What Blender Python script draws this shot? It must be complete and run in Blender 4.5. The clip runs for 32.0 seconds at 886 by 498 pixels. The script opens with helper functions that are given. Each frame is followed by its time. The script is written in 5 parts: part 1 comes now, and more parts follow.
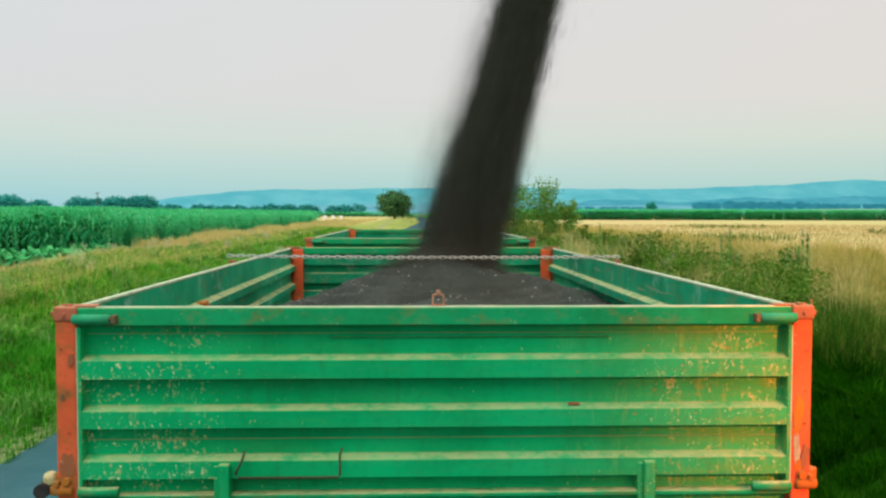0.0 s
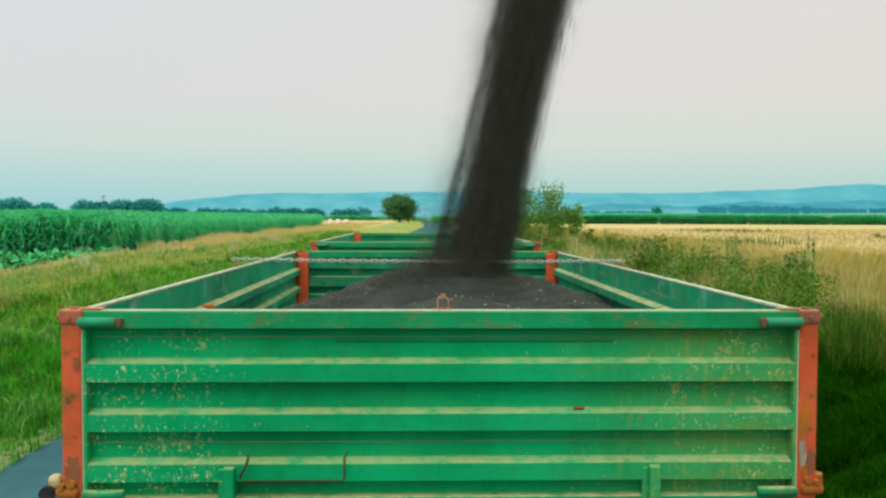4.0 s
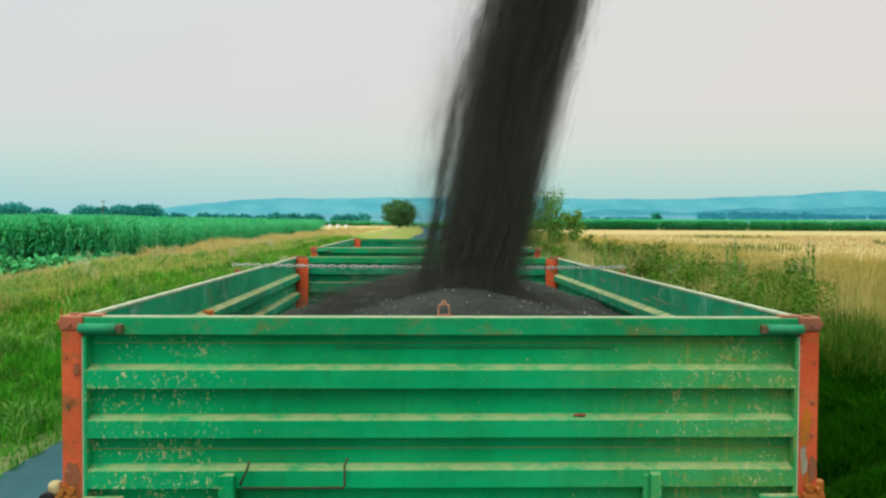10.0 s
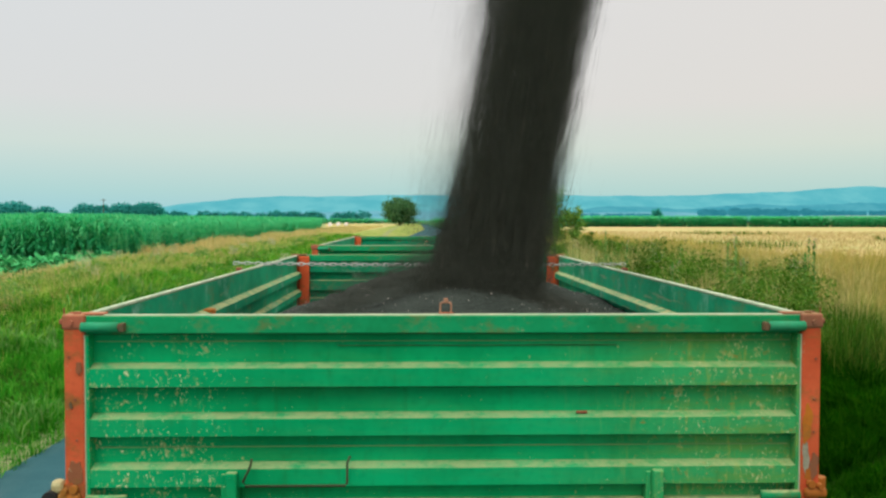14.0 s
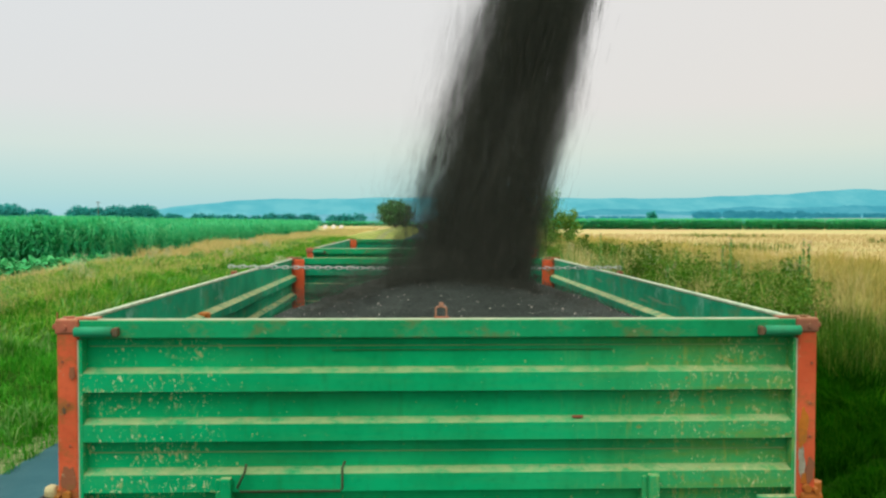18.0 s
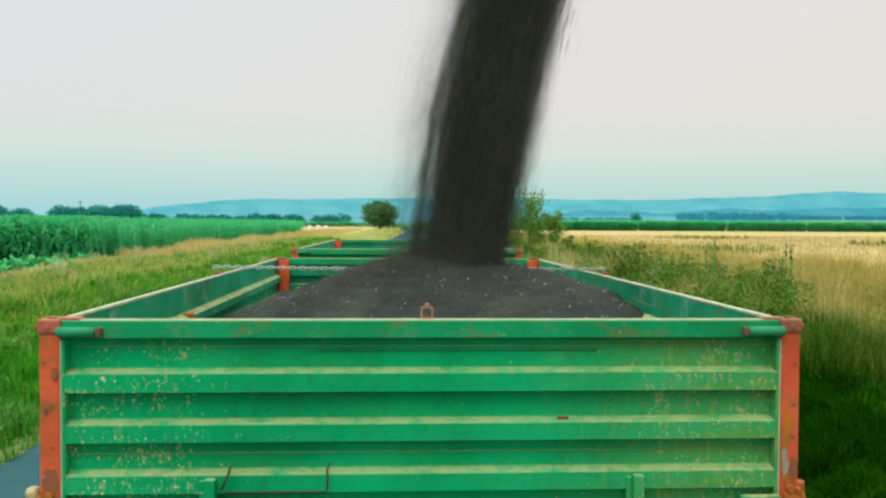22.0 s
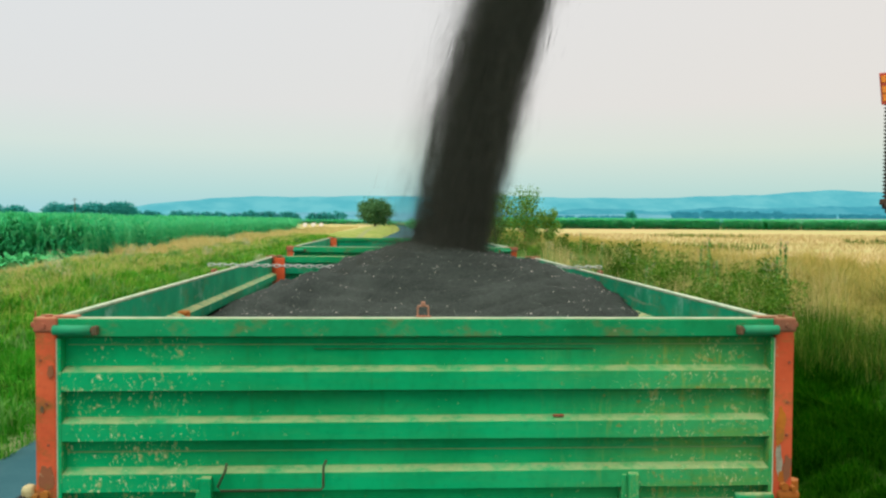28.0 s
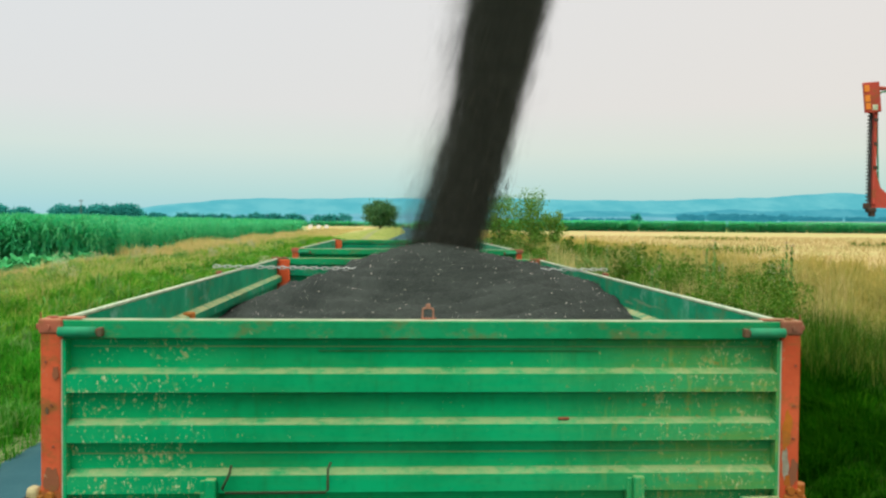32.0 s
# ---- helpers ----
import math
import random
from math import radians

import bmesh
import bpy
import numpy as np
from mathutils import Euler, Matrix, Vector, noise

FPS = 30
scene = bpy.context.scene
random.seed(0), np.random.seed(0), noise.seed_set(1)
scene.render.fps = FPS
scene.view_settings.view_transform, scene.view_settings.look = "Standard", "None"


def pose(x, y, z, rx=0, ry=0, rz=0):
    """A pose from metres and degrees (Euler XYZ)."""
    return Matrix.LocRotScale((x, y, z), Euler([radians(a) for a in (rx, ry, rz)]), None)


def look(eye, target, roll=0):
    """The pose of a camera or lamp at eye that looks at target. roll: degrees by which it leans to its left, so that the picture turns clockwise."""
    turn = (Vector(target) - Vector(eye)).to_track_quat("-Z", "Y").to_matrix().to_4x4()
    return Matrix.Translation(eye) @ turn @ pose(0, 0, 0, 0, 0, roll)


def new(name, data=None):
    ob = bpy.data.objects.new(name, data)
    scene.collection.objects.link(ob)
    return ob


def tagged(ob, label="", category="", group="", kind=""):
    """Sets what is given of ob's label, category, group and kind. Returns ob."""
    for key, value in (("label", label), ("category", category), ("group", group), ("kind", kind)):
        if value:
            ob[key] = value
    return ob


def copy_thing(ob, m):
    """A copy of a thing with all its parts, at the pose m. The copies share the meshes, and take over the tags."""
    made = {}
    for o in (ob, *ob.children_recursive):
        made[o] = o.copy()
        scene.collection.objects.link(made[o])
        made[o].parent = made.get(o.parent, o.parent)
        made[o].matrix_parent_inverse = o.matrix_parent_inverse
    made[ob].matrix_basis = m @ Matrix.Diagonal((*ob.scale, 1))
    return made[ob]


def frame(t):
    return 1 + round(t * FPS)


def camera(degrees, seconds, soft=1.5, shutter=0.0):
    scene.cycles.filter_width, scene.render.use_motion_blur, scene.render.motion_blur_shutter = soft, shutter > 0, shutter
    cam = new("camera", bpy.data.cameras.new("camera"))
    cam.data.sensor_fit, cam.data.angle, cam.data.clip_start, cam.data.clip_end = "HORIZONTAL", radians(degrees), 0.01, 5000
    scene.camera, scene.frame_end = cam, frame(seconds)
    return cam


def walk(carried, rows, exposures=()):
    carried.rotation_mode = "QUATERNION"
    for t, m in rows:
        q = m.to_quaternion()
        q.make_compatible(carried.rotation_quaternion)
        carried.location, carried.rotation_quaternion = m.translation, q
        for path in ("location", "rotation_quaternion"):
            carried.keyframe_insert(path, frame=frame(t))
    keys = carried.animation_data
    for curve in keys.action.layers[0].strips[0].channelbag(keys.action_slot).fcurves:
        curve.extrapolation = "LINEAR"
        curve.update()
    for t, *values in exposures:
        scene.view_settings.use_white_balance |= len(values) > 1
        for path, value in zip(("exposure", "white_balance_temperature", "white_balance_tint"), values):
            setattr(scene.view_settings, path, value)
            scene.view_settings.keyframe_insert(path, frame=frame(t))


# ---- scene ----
cam = camera(55.3, 32.0, soft=2.45, shutter=0.4)
PATH = [
    (0, (-0.087, -0.033, 2.707), (-0.016, 1.964, 2.626), 0.1),
    (0.5, (-0.086, -0.032, 2.708), (-0.017, 1.965, 2.631), 0.2),
    (1, (-0.088, -0.031, 2.707), (-0.016, 1.966, 2.632), 0.3),
    (1.5, (-0.086, -0.033, 2.707), (-0.023, 1.964, 2.627), 0.0),
    (2, (-0.089, -0.03, 2.707), (-0.026, 1.968, 2.634), 0.2),
    (2.5, (-0.089, -0.033, 2.707), (-0.028, 1.965, 2.637), 0.4),
    (3, (-0.087, -0.031, 2.707), (-0.026, 1.967, 2.633), 0.2),
    (3.5, (-0.087, -0.032, 2.707), (-0.028, 1.965, 2.634), 0.2),
    (5.5, (-0.089, -0.033, 2.708), (-0.026, 1.965, 2.641), 0.3),
    (6, (-0.09, -0.032, 2.708), (-0.024, 1.966, 2.648), 0.3),
    (6.5, (-0.089, -0.032, 2.708), (-0.024, 1.966, 2.642), 0.2),
    (7, (-0.09, -0.034, 2.708), (-0.027, 1.964, 2.645), 0.3),
    (7.5, (-0.089, -0.033, 2.709), (-0.023, 1.965, 2.652), 0.5),
    (8, (-0.092, -0.033, 2.709), (-0.027, 1.965, 2.654), 0.5),
    (8.5, (-0.09, -0.033, 2.708), (-0.025, 1.965, 2.643), -0.1),
    (9, (-0.09, -0.032, 2.708), (-0.032, 1.966, 2.645), 0.1),
    (9.5, (-0.09, -0.032, 2.709), (-0.035, 1.967, 2.648), 0.2),
    (10, (-0.091, -0.032, 2.71), (-0.031, 1.967, 2.651), 0.3),
    (10.5, (-0.093, -0.035, 2.71), (-0.035, 1.964, 2.653), 0.3),
    (11, (-0.09, -0.031, 2.709), (-0.033, 1.968, 2.65), 0.1),
    (11.5, (-0.092, -0.033, 2.711), (-0.027, 1.965, 2.651), 0.3),
    (12, (-0.094, -0.032, 2.712), (-0.034, 1.966, 2.65), 0.4),
    (12.5, (-0.092, -0.032, 2.71), (-0.039, 1.967, 2.646), 0.0),
    (13, (-0.093, -0.031, 2.711), (-0.037, 1.967, 2.644), -0.0),
    (13.5, (-0.094, -0.031, 2.712), (-0.035, 1.967, 2.647), 0.0),
    (14, (-0.095, -0.033, 2.711), (-0.036, 1.965, 2.646), 0.1),
    (14.5, (-0.093, -0.031, 2.711), (-0.039, 1.968, 2.642), -0.1),
    (16.5, (-0.093, -0.03, 2.714), (-0.034, 1.968, 2.655), 0.1),
    (17, (-0.092, -0.024, 2.714), (-0.031, 1.974, 2.654), 0.1),
    (17.5, (-0.094, -0.026, 2.714), (-0.024, 1.971, 2.656), 0.1),
    (18, (-0.095, -0.025, 2.716), (-0.025, 1.973, 2.657), 0.1),
    (18.5, (-0.095, -0.027, 2.715), (-0.026, 1.971, 2.653), -0.0),
    (19, (-0.097, -0.026, 2.715), (-0.034, 1.972, 2.655), 0.1),
    (19.5, (-0.096, -0.025, 2.715), (-0.026, 1.973, 2.657), 0.1),
    (20, (-0.097, -0.025, 2.716), (-0.025, 1.973, 2.657), 0.1),
    (20.5, (-0.097, -0.025, 2.715), (-0.029, 1.973, 2.65), -0.1),
    (21, (-0.099, -0.026, 2.716), (-0.021, 1.971, 2.655), 0.2),
    (21.5, (-0.099, -0.024, 2.716), (0.01, 1.973, 2.662), 0.5),
    (22, (-0.099, -0.022, 2.715), (0.007, 1.975, 2.658), 0.3),
    (22.5, (-0.096, -0.022, 2.716), (0.015, 1.974, 2.661), 0.4),
    (23, (-0.093, -0.036, 2.714), (0.015, 1.96, 2.658), 0.1),
    (23.5, (-0.095, -0.024, 2.716), (0.017, 1.972, 2.652), 0.3),
    (24, (-0.097, -0.028, 2.716), (0.02, 1.967, 2.65), 0.3),
    (24.5, (-0.096, -0.027, 2.716), (0.012, 1.969, 2.649), 0.1),
    (25, (-0.098, -0.028, 2.716), (0.008, 1.968, 2.649), 0.3),
    (25.5, (-0.096, -0.028, 2.716), (0.011, 1.967, 2.637), 0.3),
    (27.5, (-0.102, -0.031, 2.719), (0.014, 1.965, 2.659), 0.5),
    (28, (-0.102, -0.029, 2.718), (0.015, 1.967, 2.656), 0.4),
    (28.5, (-0.099, -0.028, 2.718), (0.013, 1.968, 2.661), 0.3),
    (29, (-0.099, -0.03, 2.717), (0.006, 1.967, 2.659), 0.2),
    (29.5, (-0.101, -0.03, 2.717), (0.005, 1.966, 2.656), 0.2),
    (30, (-0.098, -0.022, 2.719), (0.006, 1.974, 2.657), 0.2),
    (30.5, (-0.099, -0.024, 2.718), (0.003, 1.972, 2.66), 0.2),
    (31, (-0.101, -0.024, 2.718), (0.001, 1.972, 2.669), 0.5),
    (31.5, (-0.1, -0.022, 2.718), (0.002, 1.974, 2.658), 0.2),
    (32, (-0.102, -0.024, 2.718), (0.003, 1.972, 2.661), 0.5),
]
walk(cam, [(t, look(eye, target, roll)) for t, eye, target, roll in PATH], [(0, -0.02), (3, -0.02), (6, -0.03), (12, -0.04), (14, -0.02), (17, 0.03), (19, 0.05), (32, 0.05)])

# ---------------------------------------------------------------- world and light
SUN_ELEV, SUN_TURN = 55.0, 205.0          # soft hazy light from behind the camera
world = bpy.data.worlds.new("evening_sky")
scene.world = world
world.use_nodes = True


def build_world():
    nt = world.node_tree
    nt.nodes.clear()
    out = nt.nodes.new("ShaderNodeOutputWorld")
    bg = nt.nodes.new("ShaderNodeBackground")
    sky = nt.nodes.new("ShaderNodeTexSky")
    sky.sky_type, sky.sun_disc = "NISHITA", False
    sky.sun_elevation, sky.sun_rotation = radians(SUN_ELEV), radians(SUN_TURN)
    sky.air_density, sky.dust_density = 1.0, 4.0
    dim = nt.nodes.new("ShaderNodeMix")
    dim.data_type, dim.blend_type = "RGBA", "MULTIPLY"
    dim.inputs[0].default_value = 1.0
    nt.links.new(sky.outputs[0], dim.inputs[6])
    dim.inputs[7].default_value = (0.08, 0.08, 0.08, 1)
    tc = nt.nodes.new("ShaderNodeTexCoord")
    sep = nt.nodes.new("ShaderNodeSeparateXYZ")
    nt.links.new(tc.outputs["Generated"], sep.inputs[0])
    ramp = nt.nodes.new("ShaderNodeValToRGB")
    nt.links.new(sep.outputs[2], ramp.inputs[0])
    stops = ((0.0, (0.36, 0.67, 0.73)), (0.035, (0.49, 0.725, 0.70)), (0.085, (0.69, 0.775, 0.71)),
             (0.135, (0.77, 0.76, 0.74)), (0.26, (0.775, 0.77, 0.765)), (0.5, (1.1, 1.08, 1.04)), (1.0, (2.35, 2.32, 2.22)))
    els = ramp.color_ramp.elements
    while len(els) < len(stops):
        els.new(0.5)
    for e, (p, c) in zip(els, stops):
        e.position, e.color = p, (*c, 1)
    mix = nt.nodes.new("ShaderNodeMix")
    mix.data_type = "RGBA"
    mix.inputs[0].default_value = 0.06
    # the sky is cooler on one side and warmer towards the other
    side = nt.nodes.new("ShaderNodeMapRange")
    side.inputs[1].default_value, side.inputs[2].default_value = -0.5, 0.5
    nt.links.new(sep.outputs[0], side.inputs[0])
    cast = nt.nodes.new("ShaderNodeMix")
    cast.data_type = "RGBA"
    nt.links.new(side.outputs[0], cast.inputs[0])
    cast.inputs[6].default_value, cast.inputs[7].default_value = (0.96, 1.0, 1.025, 1), (1.03, 1.0, 0.965, 1)
    tint = nt.nodes.new("ShaderNodeMix")
    tint.data_type, tint.blend_type = "RGBA", "MULTIPLY"
    tint.inputs[0].default_value = 1.0
    nt.links.new(ramp.outputs[0], tint.inputs[6])
    nt.links.new(cast.outputs[2], tint.inputs[7])
    nt.links.new(tint.outputs[2], mix.inputs[6])
    nt.links.new(dim.outputs[2], mix.inputs[7])
    nt.links.new(mix.outputs[2], bg.inputs[0])
    bg.inputs[1].default_value = 1.0
    nt.links.new(bg.outputs[0], out.inputs[0])


build_world()
sun = new("sun", bpy.data.lights.new("sun", "SUN"))
sun.data.energy, sun.data.angle, sun.data.color = 1.4, radians(35), (1.0, 0.95, 0.86)
sun.matrix_world = look((-4, -5, 13), (0, 2, 1.5))


# ---------------------------------------------------------------- materials
def material(name, rough=0.7, metal=0.0):
    m = bpy.data.materials.new(name)
    m.use_nodes = True
    b = m.node_tree.nodes["Principled BSDF"]
    b.inputs["Roughness"].default_value, b.inputs["Metallic"].default_value = rough, metal
    b.inputs["Specular IOR Level"].default_value = 0.5 if metal else 0.22
    return m, m.node_tree, b


def nd(nt, kind, **vals):
    n = nt.nodes.new(kind)
    for k, v in vals.items():
        n.inputs[k].default_value = v
    return n


def mixc(nt, fac, a, b, mode="MIX"):
    n = nt.nodes.new("ShaderNodeMix")
    n.data_type, n.blend_type = "RGBA", mode
    for i, v in ((0, fac), (6, a), (7, b)):
        if isinstance(v, (int, float)):
            n.inputs[i].default_value = v
        elif isinstance(v, tuple):
            n.inputs[i].default_value = (*v, 1)
        else:
            nt.links.new(v, n.inputs[i])
    return n.outputs[2]


def mth(nt, op, a, b=None, clamp=False):
    n = nt.nodes.new("ShaderNodeMath")
    n.operation, n.use_clamp = op, clamp
    for i, v in ((0, a), (1, b)):
        if v is None:
            continue
        if isinstance(v, (int, float)):
            n.inputs[i].default_value = v
        else:
            nt.links.new(v, n.inputs[i])
    return n.outputs[0]


def span(nt, v, lo, hi):
    n = nt.nodes.new("ShaderNodeMapRange")
    n.interpolation_type = "SMOOTHSTEP"
    nt.links.new(v, n.inputs[0])
    n.inputs[1].default_value, n.inputs[2].default_value = lo, hi
    return n.outputs[0]


def noise_at(nt, vec, scale, detail=4.0, rough=0.6, stretch=None):
    if stretch:
        mp = nt.nodes.new("ShaderNodeMapping")
        mp.inputs["Scale"].default_value = stretch
        nt.links.new(vec, mp.inputs[0])
        vec = mp.outputs[0]
    n = nd(nt, "ShaderNodeTexNoise", Scale=scale, Detail=detail, Roughness=rough)
    nt.links.new(vec, n.inputs["Vector"])
    return n.outputs[0]


def bump(nt, b, height, strength=0.3, distance=0.01):
    n = nd(nt, "ShaderNodeBump", Strength=strength, Distance=distance)
    nt.links.new(height, n.inputs["Height"])
    nt.links.new(n.outputs[0], b.inputs["Normal"])


def obj_coord(nt):
    return nt.nodes.new("ShaderNodeTexCoord").outputs["Object"]


def painted(name, base, deep, mud=True, rust=0.5, dust=0.8, rough=0.55, scuff=0.0, stain=0.0):
    """Worn farm paint: faded patches, rust, spattered dry mud near both ends, dust on upward ledges."""
    m, nt, b = material(name, rough)
    b.inputs["Specular IOR Level"].default_value = 0.07
    co = obj_coord(nt)
    sep = nt.nodes.new("ShaderNodeSeparateXYZ")
    nt.links.new(co, sep.inputs[0])
    big = noise_at(nt, co, 2.2, 5)
    fine = noise_at(nt, co, 38, 4)
    streak = noise_at(nt, co, 5, 5, 0.6, (3.0, 3.0, 0.35))
    col = mixc(nt, span(nt, big, 0.35, 0.68), base, deep)
    col = mixc(nt, mth(nt, "MULTIPLY", span(nt, streak, 0.52, 0.75), 0.35), col, tuple(0.85 * c + 0.012 for c in base))
    col = mixc(nt, mth(nt, "MULTIPLY", span(nt, fine, 0.45, 0.8), 0.25), col, tuple(0.5 * c for c in deep))
    rusty = mth(nt, "MULTIPLY", span(nt, noise_at(nt, co, 9, 6, 0.7), 0.66, 0.74), rust)
    col = mixc(nt, rusty, col, (0.20, 0.045, 0.018))
    if stain:
        brown = mth(nt, "MULTIPLY", span(nt, noise_at(nt, co, 6, 6, 0.72, (1, 1, 1.6)), 0.50, 0.66), stain)
        col = mixc(nt, brown, col, (0.20, 0.12, 0.035))
        pale = mth(nt, "MULTIPLY", span(nt, noise_at(nt, co, 26, 5, 0.7), 0.63, 0.70), stain)
        col = mixc(nt, pale, col, (0.42, 0.34, 0.20))
    if scuff:
        worn = mth(nt, "MULTIPLY", span(nt, noise_at(nt, co, 3.5, 6, 0.7), 0.56, 0.68), scuff)
        col = mixc(nt, worn, col, (0.20, 0.42, 0.32))
        scr = mth(nt, "MULTIPLY", span(nt, noise_at(nt, co, 7, 5, 0.7, (1, 0.15, 2)), 0.60, 0.68), scuff)
        col = mixc(nt, scr, col, (0.22, 0.26, 0.16))
    if mud:
        ax = mth(nt, "ABSOLUTE", mth(nt, "ADD", sep.outputs[0], 0.02))
        ends = span(nt, ax, 0.45, 0.85)
        patch = noise_at(nt, co, 9.5, 6, 0.7)
        for size, lift, amount, shade in ((24, 0.008, 0.35, (0.10, 0.36, 0.12)), (58, 0.030, 0.70, (0.44, 0.42, 0.18)), (110, 0.044, 0.90, (0.70, 0.66, 0.40))):
            spat = noise_at(nt, co, size, 4, 0.68, (1.0, 1.0, 0.62))
            th = mth(nt, "ADD", spat, mth(nt, "MULTIPLY", patch, 0.36))
            th = mth(nt, "ADD", th, mth(nt, "MULTIPLY", ends, 0.105))
            spl = span(nt, th, 0.855 + lift, 0.915 + lift)
            col = mixc(nt, mth(nt, "MULTIPLY", spl, amount), col, shade)
        right = span(nt, sep.outputs[0], 0.25, 1.0)
        film = mth(nt, "MULTIPLY", span(nt, noise_at(nt, co, 6, 6, 0.7, (0.35, 1, 2.2)), 0.44, 0.66), mth(nt, "ADD", mth(nt, "MULTIPLY", right, 0.30), 0.06))
        film = mth(nt, "ADD", film, mth(nt, "MULTIPLY", right, 0.22))
        col = mixc(nt, film, col, (0.17, 0.25, 0.02))
        run = mth(nt, "MULTIPLY", span(nt, noise_at(nt, co, 11, 4, 0.6, (2.5, 1, 0.3)), 0.56, 0.72), 0.22)
        col = mixc(nt, run, col, (0.02, 0.14, 0.03))
        drip = mth(nt, "MULTIPLY", span(nt, noise_at(nt, co, 13, 5, 0.7, (2.2, 1, 0.45)), 0.53, 0.68), mth(nt, "MULTIPLY", right, 0.55))
        col = mixc(nt, drip, col, (0.30, 0.33, 0.06))
        fleck = mth(nt, "MULTIPLY", span(nt, mth(nt, "ADD", noise_at(nt, co, 24, 5, 0.75, (0.8, 1, 1.2)), mth(nt, "MULTIPLY", span(nt, sep.outputs[0], 0.1, 1.0), 0.07)), 0.66, 0.72), 0.6)
        col = mixc(nt, fleck, col, (0.30, 0.19, 0.04))
    if dust > 0:
        geo = nt.nodes.new("ShaderNodeNewGeometry")
        sn = nt.nodes.new("ShaderNodeSeparateXYZ")
        nt.links.new(geo.outputs["Normal"], sn.inputs[0])
        lie = mth(nt, "MULTIPLY", span(nt, sn.outputs[2], 0.45, 0.75), span(nt, noise_at(nt, co, 16, 5, 0.7), 0.28, 0.62))
        col = mixc(nt, mth(nt, "MULTIPLY", lie, dust), col, (0.42, 0.42, 0.20))
    nt.links.new(col, b.inputs["Base Color"])
    nt.links.new(mth(nt, "ADD", mth(nt, "MULTIPLY", big, 0.25), rough - 0.1), b.inputs["Roughness"])
    bump(nt, b, fine, 0.18, 0.004)
    return m


def plain(name, a, c, scale=12.0, rough=0.7, metal=0.0, bmp=0.2, dist=0.004):
    m, nt, b = material(name, rough, metal)
    co = obj_coord(nt)
    n1, n2 = noise_at(nt, co, scale, 5), noise_at(nt, co, scale * 7, 3)
    col = mixc(nt, span(nt, n1, 0.35, 0.68), a, c)
    col = mixc(nt, mth(nt, "MULTIPLY", span(nt, n2, 0.4, 0.8), 0.3), col, tuple(0.6 * v for v in a))
    nt.links.new(col, b.inputs["Base Color"])
    bump(nt, b, n2, bmp, dist)
    return m


def leafy(name, colours, rough=0.6, glow_through=0.25, tufts=0.0, gloss=0.06):
    """Foliage: colour differs from blade to blade."""
    m, nt, b = material(name, rough)
    b.inputs["Specular IOR Level"].default_value = gloss
    geo = nt.nodes.new("ShaderNodeNewGeometry")
    ramp = nt.nodes.new("ShaderNodeValToRGB")
    nt.links.new(geo.outputs["Random Per Island"], ramp.inputs[0])
    els = ramp.color_ramp.elements
    while len(els) < len(colours):
        els.new(0.5)
    for i, c in enumerate(colours):
        els[i].position, els[i].color = i / (len(colours) - 1), (*c, 1)
    patch = noise_at(nt, geo.outputs["Position"], 0.45, 4)
    col = mixc(nt, mth(nt, "MULTIPLY", span(nt, patch, 0.35, 0.7), 0.45), ramp.outputs[0], colours[len(colours) // 2], "MIX")
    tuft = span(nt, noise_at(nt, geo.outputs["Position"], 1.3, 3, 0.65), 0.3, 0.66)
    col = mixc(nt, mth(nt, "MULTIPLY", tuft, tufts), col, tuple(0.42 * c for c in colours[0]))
    nt.links.new(col, b.inputs["Base Color"])
    tr = nt.nodes.new("ShaderNodeBsdfTranslucent")
    nt.links.new(col, tr.inputs[0])
    ms = nt.nodes.new("ShaderNodeMixShader")
    ms.inputs[0].default_value = glow_through
    nt.links.new(b.outputs[0], ms.inputs[1])
    nt.links.new(tr.outputs[0], ms.inputs[2])
    nt.links.new(ms.outputs[0], nt.nodes["Material Output"].inputs[0])
    return m


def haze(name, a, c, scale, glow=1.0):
    """Far land with the haze of kilometres of air put into a glowing colour."""
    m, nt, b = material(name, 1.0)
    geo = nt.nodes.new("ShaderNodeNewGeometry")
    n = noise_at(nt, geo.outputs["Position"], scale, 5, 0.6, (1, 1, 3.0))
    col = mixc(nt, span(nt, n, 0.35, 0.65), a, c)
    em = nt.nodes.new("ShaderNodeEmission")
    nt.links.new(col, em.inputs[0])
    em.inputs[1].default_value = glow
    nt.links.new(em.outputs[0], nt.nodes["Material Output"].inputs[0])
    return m


